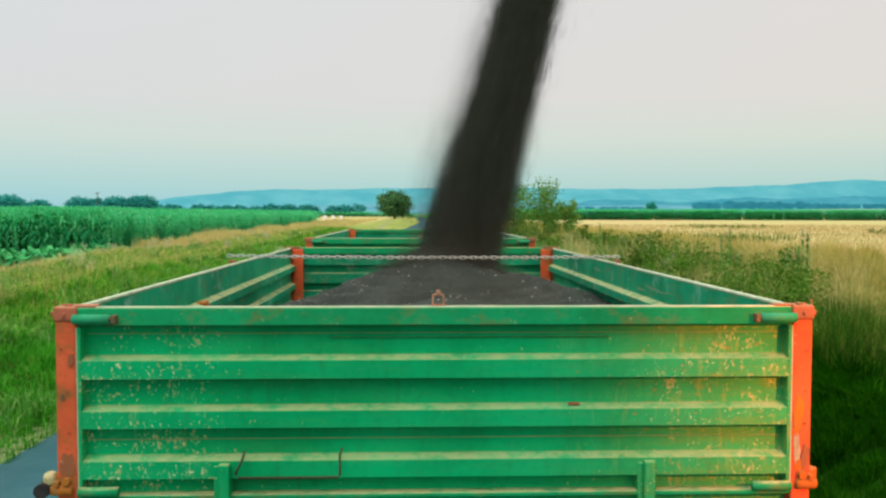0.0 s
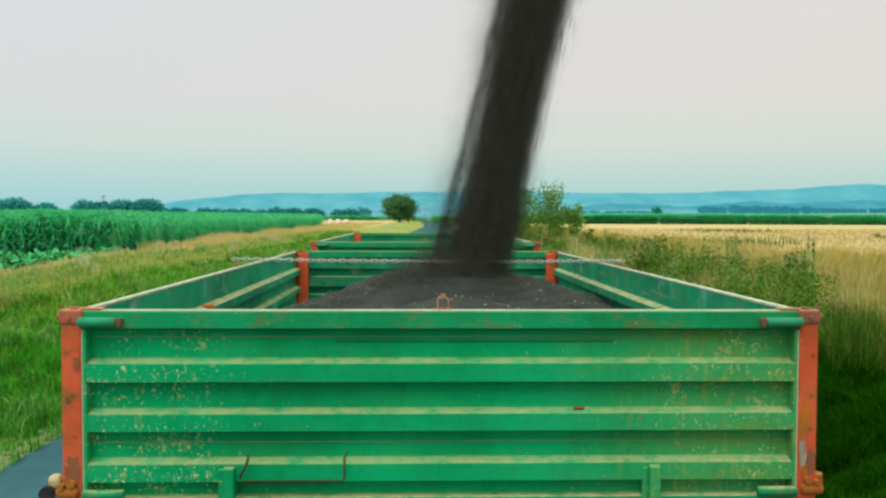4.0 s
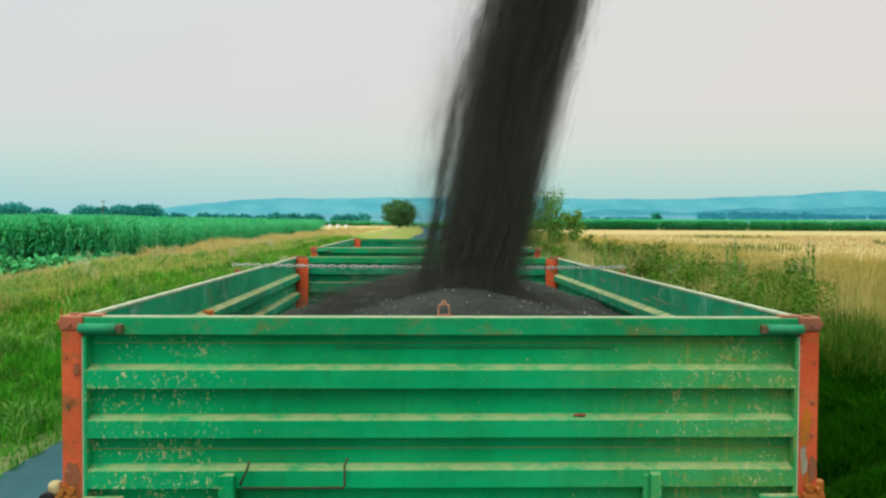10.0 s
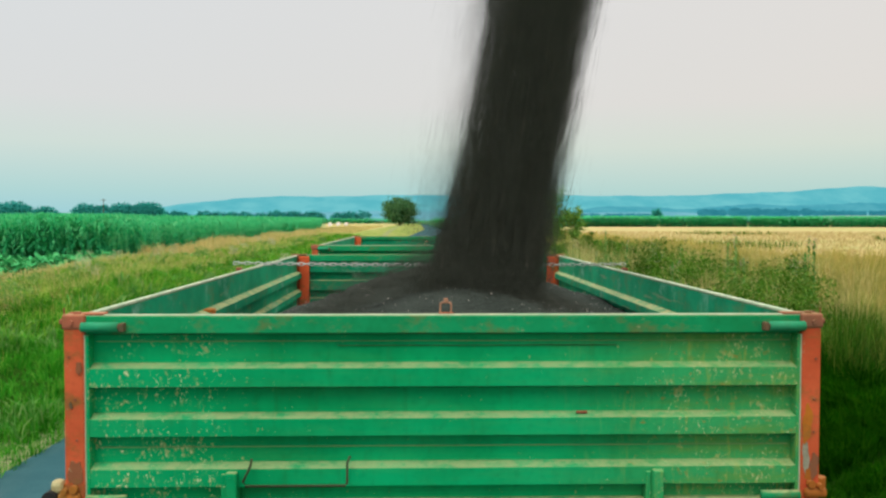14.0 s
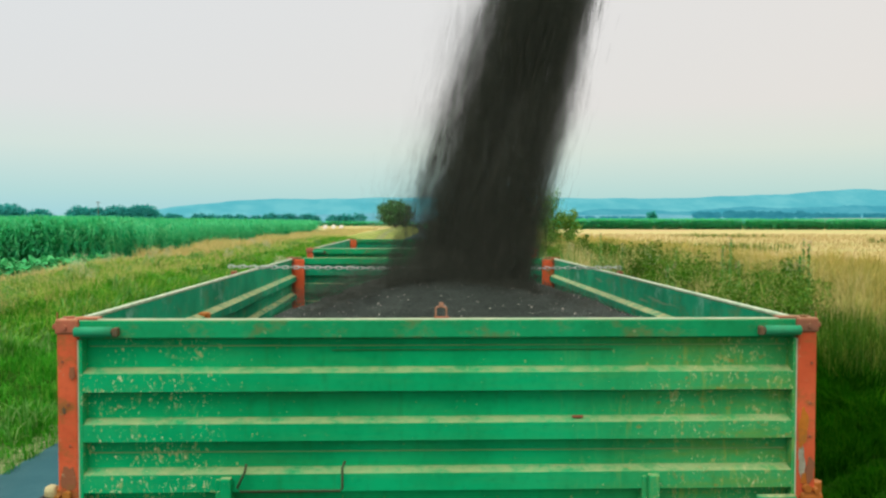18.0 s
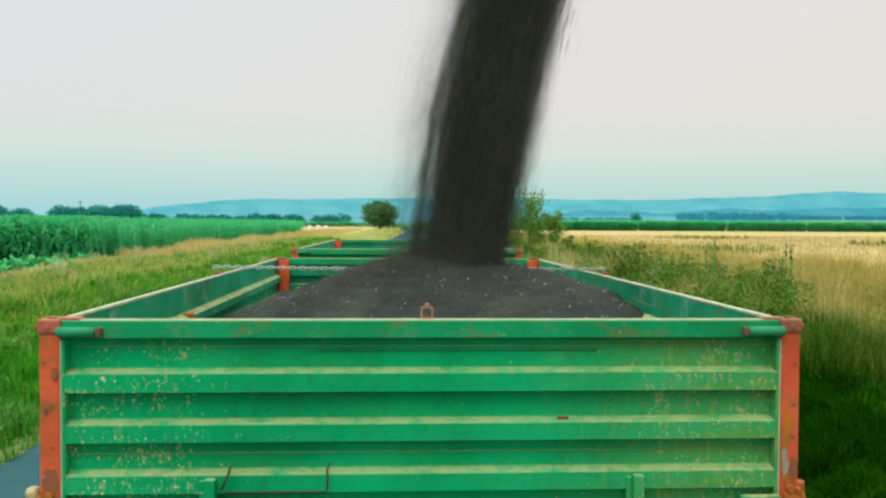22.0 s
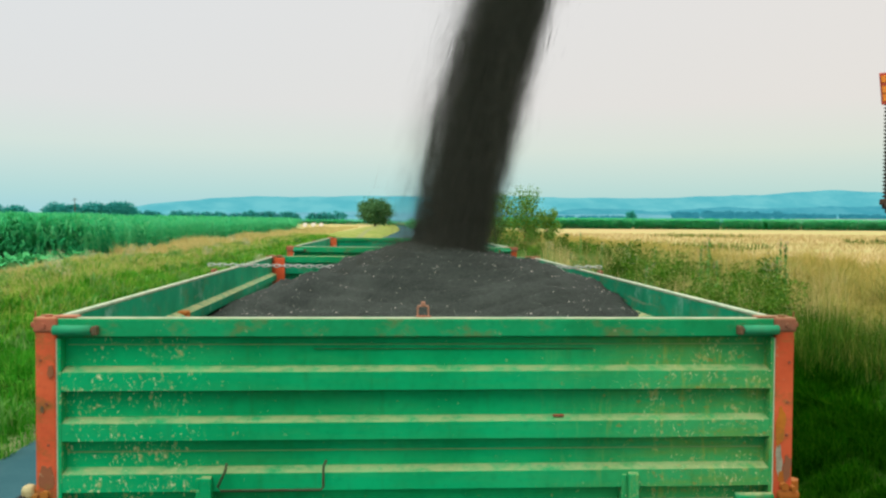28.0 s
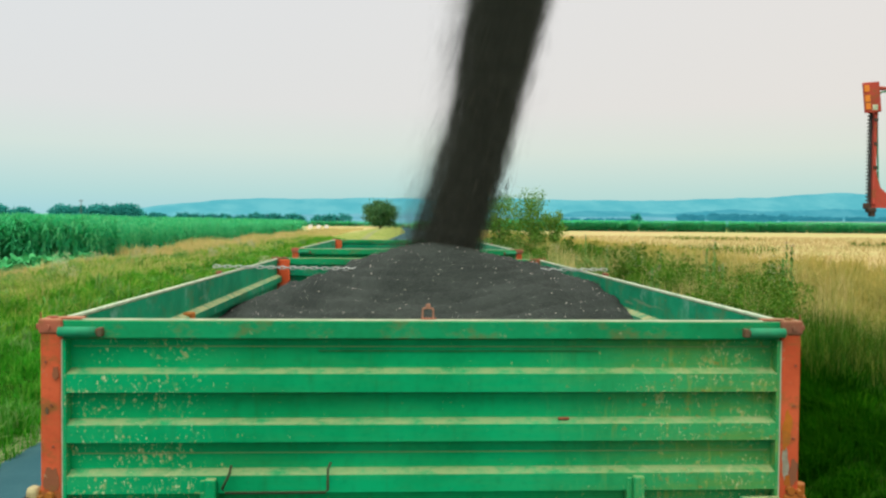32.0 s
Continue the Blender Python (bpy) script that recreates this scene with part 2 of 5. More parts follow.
def seed_material(name, dark, light, lying):
    """Small round black seed: lying in a heap, with grain and trickle marks, or loose in the air."""
    m, nt, b = material(name, 0.8)
    b.inputs["Specular IOR Level"].default_value = 0.10
    geo = nt.nodes.new("ShaderNodeNewGeometry")
    if not lying:
        cloud = span(nt, noise_at(nt, obj_coord(nt), 11, 4, 0.7), 0.35, 0.68)
        col = mixc(nt, mth(nt, "ADD", mth(nt, "MULTIPLY", cloud, 0.8), mth(nt, "MULTIPLY", geo.outputs["Random Per Island"], 0.2)), dark, light)
        pod = mth(nt, "GREATER_THAN", geo.outputs["Random Per Island"], 0.99)
        nt.links.new(mixc(nt, mth(nt, "MULTIPLY", pod, 0.8), col, (0.20, 0.17, 0.13)), b.inputs["Base Color"])
        return m
    co = obj_coord(nt)
    grain, lump, wide = noise_at(nt, co, 260, 2, 0.7), noise_at(nt, co, 34, 5, 0.7), noise_at(nt, co, 2.6, 4)
    col = mixc(nt, span(nt, wide, 0.3, 0.7), dark, light)
    col = mixc(nt, mth(nt, "MULTIPLY", span(nt, grain, 0.45, 0.7), 0.7), col, tuple(2.0 * c for c in light))
    col = mixc(nt, mth(nt, "MULTIPLY", span(nt, lump, 0.5, 0.75), 0.5), col, tuple(0.5 * c for c in dark))
    nt.links.new(col, b.inputs["Base Color"])
    bump(nt, b, mth(nt, "ADD", mth(nt, "MULTIPLY", grain, 0.35), lump), 0.8, 0.012)
    return m


GREEN = painted("green_paint", (0.002, 0.375, 0.142), (0.001, 0.28, 0.096), rust=0.25, dust=0.58)
GREEN_IN = painted("green_inside_paint", (0.008, 0.33, 0.165), (0.004, 0.20, 0.095), mud=False, rust=0.45, dust=0.95, scuff=0.75, stain=0.30)
RAIL = painted("rail_paint", (0.008, 0.32, 0.125), (0.008, 0.22, 0.075), mud=False, rust=0.3, dust=0.9, stain=0.45)
ORANGE = painted("orange_paint", (0.65, 0.125, 0.05), (0.48, 0.075, 0.028), mud=False, rust=0.9, dust=0.3, stain=0.75)
RUST = plain("rusty_steel", (0.32, 0.10, 0.045), (0.16, 0.055, 0.03), 25, 0.85, 0.2, 0.5)
STEEL = plain("galvanised_steel", (0.54, 0.58, 0.54), (0.38, 0.42, 0.38), 40, 0.5, 0.15)
DARK = plain("dark_steel", (0.04, 0.04, 0.04), (0.07, 0.06, 0.05), 10, 0.6, 0.3)
RUBBER = plain("black_rubber", (0.02, 0.02, 0.02), (0.035, 0.035, 0.033), 14, 0.85)
BOARD = plain("weathered_planks", (0.22, 0.16, 0.10), (0.14, 0.10, 0.06), 6, 0.85)
YELLOW = plain("yellow_plastic", (0.52, 0.47, 0.24), (0.36, 0.30, 0.14), 40, 0.6)
SEED = seed_material("rapeseed", (0.0185, 0.0245, 0.0205), (0.043, 0.053, 0.045), True)
FALL = seed_material("falling_rapeseed", (0.040, 0.046, 0.036), (0.094, 0.100, 0.080), False)
HUSK = plain("pale_husk", (0.60, 0.55, 0.48), (0.45, 0.40, 0.33), 30, 0.8)
RED = painted("header_red_paint", (0.52, 0.085, 0.055), (0.38, 0.06, 0.045), mud=False, rust=0.5, dust=0.3, stain=0.5)
AMBER = plain("amber_plastic", (0.85, 0.28, 0.04), (0.75, 0.22, 0.03), 20, 0.3)
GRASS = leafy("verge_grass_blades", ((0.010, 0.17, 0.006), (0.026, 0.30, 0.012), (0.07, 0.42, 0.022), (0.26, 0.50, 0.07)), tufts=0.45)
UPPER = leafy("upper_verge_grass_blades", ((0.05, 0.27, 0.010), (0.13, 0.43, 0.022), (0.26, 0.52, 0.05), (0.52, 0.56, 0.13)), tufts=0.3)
# bank grass: green cut almost to black, the bank's shade put into its colour
SHADED_BANK = leafy("shaded_bank_grass_blades", ((0.003, 0.030, 0.0006), (0.006, 0.055, 0.001), (0.012, 0.095, 0.002), (0.05, 0.16, 0.006)), glow_through=0.15, tufts=0.45, gloss=0.0)
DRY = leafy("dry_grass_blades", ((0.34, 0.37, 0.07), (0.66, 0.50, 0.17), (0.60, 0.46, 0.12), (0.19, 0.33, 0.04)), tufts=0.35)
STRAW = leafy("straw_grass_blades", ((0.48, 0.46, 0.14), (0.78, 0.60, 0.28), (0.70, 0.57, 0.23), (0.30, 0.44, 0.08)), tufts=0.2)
WHEAT = leafy("ripe_cereal", ((0.48, 0.37, 0.17), (0.53, 0.39, 0.19), (0.48, 0.38, 0.16), (0.44, 0.39, 0.16)))
MAIZE = leafy("maize_leaves", ((0.028, 0.44, 0.17), (0.05, 0.53, 0.22), (0.09, 0.60, 0.25), (0.22, 0.65, 0.29)), glow_through=0.5)
BEET = leafy("beet_leaves", ((0.04, 0.37, 0.12), (0.06, 0.44, 0.15), (0.10, 0.50, 0.17), (0.035, 0.30, 0.09)))
WEED = leafy("weed_leaves", ((0.06, 0.24, 0.04), (0.11, 0.32, 0.06), (0.18, 0.36, 0.09), (0.27, 0.38, 0.13)))
LEAF = leafy("tree_leaves", ((0.04, 0.18, 0.02), (0.08, 0.26, 0.03), (0.13, 0.32, 0.04), (0.19, 0.36, 0.07)))
# far belts: distance haze put into paler, bluer leaf colours
HAZED_LEAF = leafy("hazed_tree_leaves", ((0.034, 0.32, 0.30), (0.042, 0.37, 0.34), (0.055, 0.42, 0.37), (0.038, 0.34, 0.31)), glow_through=0.5)
HAZED_BLUE = leafy("blue_hazed_tree_leaves", ((0.025, 0.25, 0.25), (0.03, 0.29, 0.28), (0.04, 0.33, 0.31), (0.03, 0.27, 0.26)))
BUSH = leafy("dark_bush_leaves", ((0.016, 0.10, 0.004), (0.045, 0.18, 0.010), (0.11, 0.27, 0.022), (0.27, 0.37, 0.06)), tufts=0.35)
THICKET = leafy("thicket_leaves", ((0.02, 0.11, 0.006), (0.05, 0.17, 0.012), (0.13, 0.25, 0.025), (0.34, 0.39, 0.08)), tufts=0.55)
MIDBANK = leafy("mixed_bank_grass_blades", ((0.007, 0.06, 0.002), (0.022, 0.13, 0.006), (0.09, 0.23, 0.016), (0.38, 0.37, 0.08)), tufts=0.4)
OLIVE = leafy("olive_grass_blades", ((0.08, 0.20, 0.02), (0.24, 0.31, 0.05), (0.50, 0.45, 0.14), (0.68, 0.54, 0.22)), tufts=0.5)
UMBEL = leafy("pale_flower_heads", ((0.45, 0.48, 0.30), (0.60, 0.60, 0.42), (0.40, 0.42, 0.20), (0.52, 0.50, 0.30)))
# leaves of the tree at 250 m, greyed in colour for haze
DARK_LEAF = leafy("dark_tree_leaves", ((0.035, 0.13, 0.05), (0.06, 0.18, 0.07), (0.09, 0.22, 0.08), (0.13, 0.26, 0.10)), glow_through=0.35)
YOUNG = leafy("young_tree_leaves", ((0.06, 0.19, 0.025), (0.11, 0.27, 0.04), (0.17, 0.34, 0.055), (0.26, 0.38, 0.09)), glow_through=0.4)
BARK = plain("bark", (0.12, 0.085, 0.05), (0.07, 0.05, 0.03), 8, 0.9, 0, 0.8, 0.02)
WRAP = plain("white_bale_wrap", (0.80, 0.80, 0.78), (0.70, 0.70, 0.66), 3, 0.45)
# distance haze painted as glowing blue and pale colours
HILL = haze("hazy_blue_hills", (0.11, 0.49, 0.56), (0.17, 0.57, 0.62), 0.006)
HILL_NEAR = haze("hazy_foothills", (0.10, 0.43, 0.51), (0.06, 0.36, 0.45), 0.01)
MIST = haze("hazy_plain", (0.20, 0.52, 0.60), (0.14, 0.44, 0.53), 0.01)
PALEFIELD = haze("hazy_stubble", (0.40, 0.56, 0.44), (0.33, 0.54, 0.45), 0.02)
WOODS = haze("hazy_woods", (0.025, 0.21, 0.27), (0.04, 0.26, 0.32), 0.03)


def ground_material():
    m, nt, b = material("soil_grass_and_stubble", 1.0)
    b.inputs["Specular IOR Level"].default_value = 0.0
    geo = nt.nodes.new("ShaderNodeNewGeometry")
    pos = geo.outputs["Position"]
    sep = nt.nodes.new("ShaderNodeSeparateXYZ")
    nt.links.new(pos, sep.inputs[0])
    x, y = sep.outputs[0], sep.outputs[1]
    n1, n2 = noise_at(nt, pos, 0.6, 6), noise_at(nt, pos, 9, 5)
    far = noise_at(nt, pos, 0.03, 5, 0.6, (1, 3, 1))
    # near grass ground darkened in colour for shade among the blades, lighter far off
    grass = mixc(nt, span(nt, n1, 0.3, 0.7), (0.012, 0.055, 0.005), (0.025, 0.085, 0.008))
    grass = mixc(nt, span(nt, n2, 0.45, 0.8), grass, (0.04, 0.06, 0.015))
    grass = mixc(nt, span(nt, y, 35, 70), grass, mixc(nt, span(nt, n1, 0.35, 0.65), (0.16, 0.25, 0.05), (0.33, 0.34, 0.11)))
    soil = mixc(nt, span(nt, n2, 0.3, 0.7), (0.03, 0.09, 0.025), (0.05, 0.13, 0.04))
    gold = mixc(nt, span(nt, far, 0.35, 0.65), (0.50, 0.38, 0.19), (0.46, 0.39, 0.17))
    gold = mixc(nt, mth(nt, "MULTIPLY", span(nt, n1, 0.5, 0.8), 0.5), gold, (0.45, 0.42, 0.13))
    green = noise_at(nt, pos, 0.05, 4, 0.6, (0.6, 1.6, 1))
    gold = mixc(nt, mth(nt, "MULTIPLY", span(nt, green, 0.44, 0.62), 0.7), gold, (0.36, 0.42, 0.16))
    jig = mth(nt, "MULTIPLY", mth(nt, "SUBTRACT", n1, 0.5), 3.0)
    xr = mth(nt, "ADD", x, jig)
    col = mixc(nt, span(nt, xr, 6.8, 8.5), grass, gold)
    leftfield = mth(nt, "SUBTRACT", 1.0, span(nt, xr, -12.5, -11.0))
    col = mixc(nt, leftfield, col, soil)
    stub = mth(nt, "MULTIPLY", span(nt, y, 128, 132), mth(nt, "SUBTRACT", 1.0, span(nt, x, -9, -6)))
    stub = mth(nt, "MULTIPLY", stub, span(nt, x, -130, -110))
    col = mixc(nt, stub, col, gold)
    edge = mth(nt, "MULTIPLY", span(nt, mth(nt, "ADD", x, mth(nt, "MULTIPLY", n2, 0.5)), -4.95, -4.6), span(nt, n2, 0.3, 0.55))
    edge = mth(nt, "MULTIPLY", edge, mth(nt, "LESS_THAN", x, -4.35))
    col = mixc(nt, edge, col, (0.24, 0.26, 0.13))
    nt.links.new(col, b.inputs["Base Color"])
    bump(nt, b, n2, 0.6, 0.05)
    return m


def asphalt_material():
    m, nt, b = material("worn_asphalt", 0.95)
    b.inputs["Specular IOR Level"].default_value = 0.04
    geo = nt.nodes.new("ShaderNodeNewGeometry")
    pos = geo.outputs["Position"]
    n1, n2, n3 = noise_at(nt, pos, 1.1, 5), noise_at(nt, pos, 60, 3), noise_at(nt, pos, 0.35, 4, 0.6, (3, 0.4, 1))
    col = mixc(nt, span(nt, n1, 0.3, 0.7), (0.026, 0.090, 0.105), (0.042, 0.120, 0.135))
    col = mixc(nt, mth(nt, "MULTIPLY", span(nt, n2, 0.45, 0.75), 0.5), col, (0.085, 0.15, 0.16))
    col = mixc(nt, mth(nt, "MULTIPLY", span(nt, n3, 0.5, 0.75), 0.4), col, (0.11, 0.17, 0.165))
    nt.links.new(col, b.inputs["Base Color"])
    bump(nt, b, n2, 0.5, 0.006)
    return m


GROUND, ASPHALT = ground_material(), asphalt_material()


# ---------------------------------------------------------------- mesh helpers
def part(name, bm, mat, parent=None, label="", smooth=False):
    """Links a bmesh as one mesh object under a thing or a part."""
    me = bpy.data.meshes.new(name)
    bm.to_mesh(me)
    bm.free()
    return link_part(name, me, mat, parent, label, smooth)


def link_part(name, me, mat, parent=None, label="", smooth=False):
    if not me.materials:
        me.materials.append(mat)
    if smooth:
        me.polygons.foreach_set("use_smooth", [True] * len(me.polygons))
    ob = new(name, me)
    if parent:
        ob.parent = parent
    if label:
        tagged(ob, label)
    return ob


def thing(name, label, category, at=None, group="", kind=""):
    ob = new(name)
    ob.empty_display_size = 0.2
    if at is not None:
        ob.matrix_world = at
    return tagged(ob, label, category, group, kind)


def box(bm, x0, x1, y0, y1, z0, z1, bevel=0.004, m=None):
    r = bmesh.ops.create_cube(bm, size=1)
    vs = r["verts"]
    bmesh.ops.transform(bm, verts=vs, matrix=Matrix.LocRotScale(((x0 + x1) / 2, (y0 + y1) / 2, (z0 + z1) / 2), None, (x1 - x0, y1 - y0, z1 - z0)))
    if bevel:
        es = list({e for v in vs for e in v.link_edges})
        vs = list({v for f in bmesh.ops.bevel(bm, geom=es, offset=bevel, segments=2, affect="EDGES", profile=0.5)["faces"] for v in f.verts} | {v for v in vs if v.is_valid})
    if m is not None:
        bmesh.ops.transform(bm, verts=vs, matrix=m)
    return bm


def slab(x0, x1, y0, y1, z0, z1, bevel=0.004, m=None):
    return box(bmesh.new(), x0, x1, y0, y1, z0, z1, bevel, m)


def tube(bm, pts, r, sides=8, closed=False, r_end=None):
    """A round bar along a line of points."""
    pts = [Vector(p) for p in pts]
    rings, n = [], len(pts)
    for i, p in enumerate(pts):
        a = pts[(i - 1) % n] if (closed or i) else p
        c = pts[(i + 1) % n] if (closed or i < n - 1) else p
        q = (c - a).normalized().to_track_quat("Z", "Y")
        rr = r if r_end is None else r + (r_end - r) * i / (n - 1)
        rings.append([bm.verts.new(p + q @ Vector((rr * math.cos(k * 2 * math.pi / sides), rr * math.sin(k * 2 * math.pi / sides), 0))) for k in range(sides)])
    for i in range(n if closed else n - 1):
        a, c = rings[i], rings[(i + 1) % n]
        best = 0
        if closed and i == n - 1:
            best = min(range(sides), key=lambda s: (a[0].co - c[s].co).length)
        for k in range(sides):
            bm.faces.new((a[k], a[(k + 1) % sides], c[(k + 1 + best) % sides], c[(k + best) % sides]))
    if not closed:
        bm.faces.new(rings[0][::-1])
        bm.faces.new(rings[-1])
    return bm


def extruded(profile, length, along="x", start=0.0):
    """A closed outline, given as (depth, z), drawn out along an axis."""
    bm = bmesh.new()
    ends = []
    for s in (start, start + length):
        ends.append([bm.verts.new((s, d, z) if along == "x" else (d, s, z)) for d, z in profile])
    n = len(profile)
    for i in range(n):
        bm.faces.new((ends[0][i], ends[0][(i + 1) % n], ends[1][(i + 1) % n], ends[1][i]))
    bm.faces.new(ends[0])
    bm.faces.new(ends[1][::-1])
    bmesh.ops.recalc_face_normals(bm, faces=bm.faces)
    return bm


def soup(verts, tris, name):
    """A mesh from arrays of corners and triangles."""
    me = bpy.data.meshes.new(name)
    me.vertices.add(len(verts))
    me.vertices.foreach_set("co", np.asarray(verts, np.float32).ravel())
    me.loops.add(3 * len(tris))
    me.polygons.add(len(tris))
    me.loops.foreach_set("vertex_index", np.asarray(tris, np.int32).ravel())
    me.polygons.foreach_set("loop_start", np.arange(0, 3 * len(tris), 3, dtype=np.int32))
    me.update(calc_edges=True)
    return me


def smooth01(v):
    v = np.clip(v, 0, 1)
    return v * v * (3 - 2 * v)


# ---------------------------------------------------------------- the lie of the land
ROAD_L, ROAD_R = -4.55, 2.2


def field_z(y):
    return 1.0 + 0.5 * smooth01((np.asarray(y, float) - 20) / 200)


def road_z(y):
    return 0.9 * smooth01((np.asarray(y, float) - 40) / 180)


def bend(y):
    return 6.0 * smooth01((np.asarray(y, float) - 45) / 170)


def land(x, y):
    """Height of the ground: a road with a bank on each side, and fields above it."""
    x, y = np.asarray(x, float), np.asarray(y, float)
    f, r = field_z(y), road_z(y)
    x = x - bend(y)
    up = np.maximum(smooth01((ROAD_L - 0.1 - x) / 5.0), smooth01((x - ROAD_R - 0.1) / 3.6))
    wob = 0.05 * np.sin(x * 1.3 + 0.7 * y) * np.sin(0.9 * y - 0.4 * x) * np.clip(np.maximum(ROAD_L - x, x - ROAD_R), 0, 1)
    return r + (f - r) * up + wob * (np.abs(y) < 300)


def build_ground():
    xs = np.concatenate([-np.geomspace(4200, 16, 22), np.linspace(-14.5, 13, 74), np.geomspace(14.5, 4200, 22)])
    ys = np.concatenate([-np.geomspace(900, 12, 10), np.linspace(-10, 60, 72), np.geomspace(63, 4400, 36)])
    X, Y = np.meshgrid(xs, ys)
    Z = land(X, Y) - 0.03 * ((X - bend(Y) > ROAD_L + 0.05) & (X - bend(Y) < ROAD_R - 0.05))
    nx, ny = len(xs), len(ys)
    v = np.stack([X, Y, Z], -1).reshape(-1, 3)
    i = (np.arange(ny - 1)[:, None] * nx + np.arange(nx - 1)).ravel()
    tris = np.concatenate([np.stack([i, i + 1, i + nx + 1], -1), np.stack([i, i + nx + 1, i + nx], -1)])
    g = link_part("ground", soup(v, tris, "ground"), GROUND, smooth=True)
    tagged(g, "grassy banks, soil and golden stubble fields beside the road", "ground", kind="structure")
    ys = np.concatenate([np.linspace(-40, 60, 60), np.geomspace(63, 900, 20)])
    rnd = np.random.RandomState(3)
    w = 0.06 * rnd.randn(len(ys))
    rows = []
    for y, e in zip(ys, w):
        z = float(road_z(y))
        rows.append([(ROAD_L + e - 0.05, y, z - 0.06), (ROAD_L + e, y, z - 0.005), (-1.2, y, z + 0.03), (ROAD_R - e, y, z - 0.005), (ROAD_R - e + 0.05, y, z - 0.06)])
    v = np.array(rows).reshape(-1, 3)
    v[:, 0] += bend(v[:, 1])
    i = (np.arange(len(ys) - 1)[:, None] * 5 + np.arange(4)).ravel()
    tris = np.concatenate([np.stack([i, i + 1, i + 6], -1), np.stack([i, i + 6, i + 5], -1)])
    r = link_part("road", soup(v, tris, "road"), ASPHALT, smooth=True)
    tagged(r, "narrow worn blue-grey asphalt country road between grass verges", "road", kind="structure")


build_ground()


# ---------------------------------------------------------------- trailers
TOP = 2.408
RIBS = ((2.250, 2.237, 2.177), (2.086, 2.073, 2.017), (1.923, 1.910, 1.853))


SIDE_RIBS = ((2.262, 2.246, 2.200), (2.100, 2.084, 2.037), (1.938, 1.922, 1.876))


def rib_outline(z_top, z_bot, ribs, out):
    """Outline of a pressed sheet: flat, with ribs that stand out by out."""
    front = [(0.0, z_top)]
    for a, c, e in ribs:
        front += [(0.0, a), (-out, c), (-out, e), (0.0, e - 0.004)]
    front.append((0.0, z_bot))
    return front + [(d + 0.006, z) for d, z in reversed(front)]


def board(name, length, along, start, place, flip, ribs, z0, z1, mat, parent, label):
    out = [((-d if flip else d) + place, z) for d, z in rib_outline(z1, z0, ribs, 0.042)]
    return part(name, extruded(out, length, along, start), mat, parent, label)


def wheel_parts(tr, x, y):
    w = part("wheel", tube(bmesh.new(), [(x - 0.06, y, 0.48), (x + 0.06, y, 0.48)], 0.12, 16), DARK, tr)
    bm = bmesh.new()
    prof = ((0.27, -0.13), (0.40, -0.15), (0.46, -0.12), (0.475, 0), (0.46, 0.12), (0.40, 0.15), (0.27, 0.13), (0.25, 0))
    rings = []
    for k in range(28):
        a = k * 2 * math.pi / 28
        rings.append([bm.verts.new((x + d, y + r * math.cos(a), 0.48 + r * math.sin(a))) for r, d in prof])
    for k in range(28):
        for j in range(len(prof)):
            a, c = rings[k], rings[(k + 1) % 28]
            bm.faces.new((a[j], a[(j + 1) % len(prof)], c[(j + 1) % len(prof)], c[j]))
    part("tyre", bm, RUBBER, w, "black rubber tyre", True)
    bm = bmesh.new()
    tube(bm, [(x - 0.10, y, 0.48), (x - 0.02, y, 0.48), (x + 0.02, y, 0.48), (x + 0.10, y, 0.48)], 0.262, 24)
    part("rim", bm, ORANGE, w, "orange steel rim")


def blotch(x, z, rx, rz, seed):
    """An uneven flake on the face of a post."""
    rnd = random.Random(seed)
    n = 22
    bm = bmesh.new()
    rim = []
    for i in range(n):
        a = i * 2 * math.pi / n
        q = 0.8 + 0.14 * math.sin(2 * a + seed) + 0.10 * math.sin(5 * a + 2 * seed) + rnd.uniform(-0.05, 0.05)
        rim.append((x + rx * q * math.cos(a), z + rz * q * math.sin(a)))
    back = [bm.verts.new((p, 0.004, h)) for p, h in rim]
    face = [bm.verts.new((p, -0.0008 - 0.0003 * seed, h)) for p, h in rim]
    bm.faces.new(face)
    for i in range(n):
        bm.faces.new((back[i], back[(i + 1) % n], face[(i + 1) % n], face[i]))
    bmesh.ops.recalc_face_normals(bm, faces=bm.faces)
    return bm


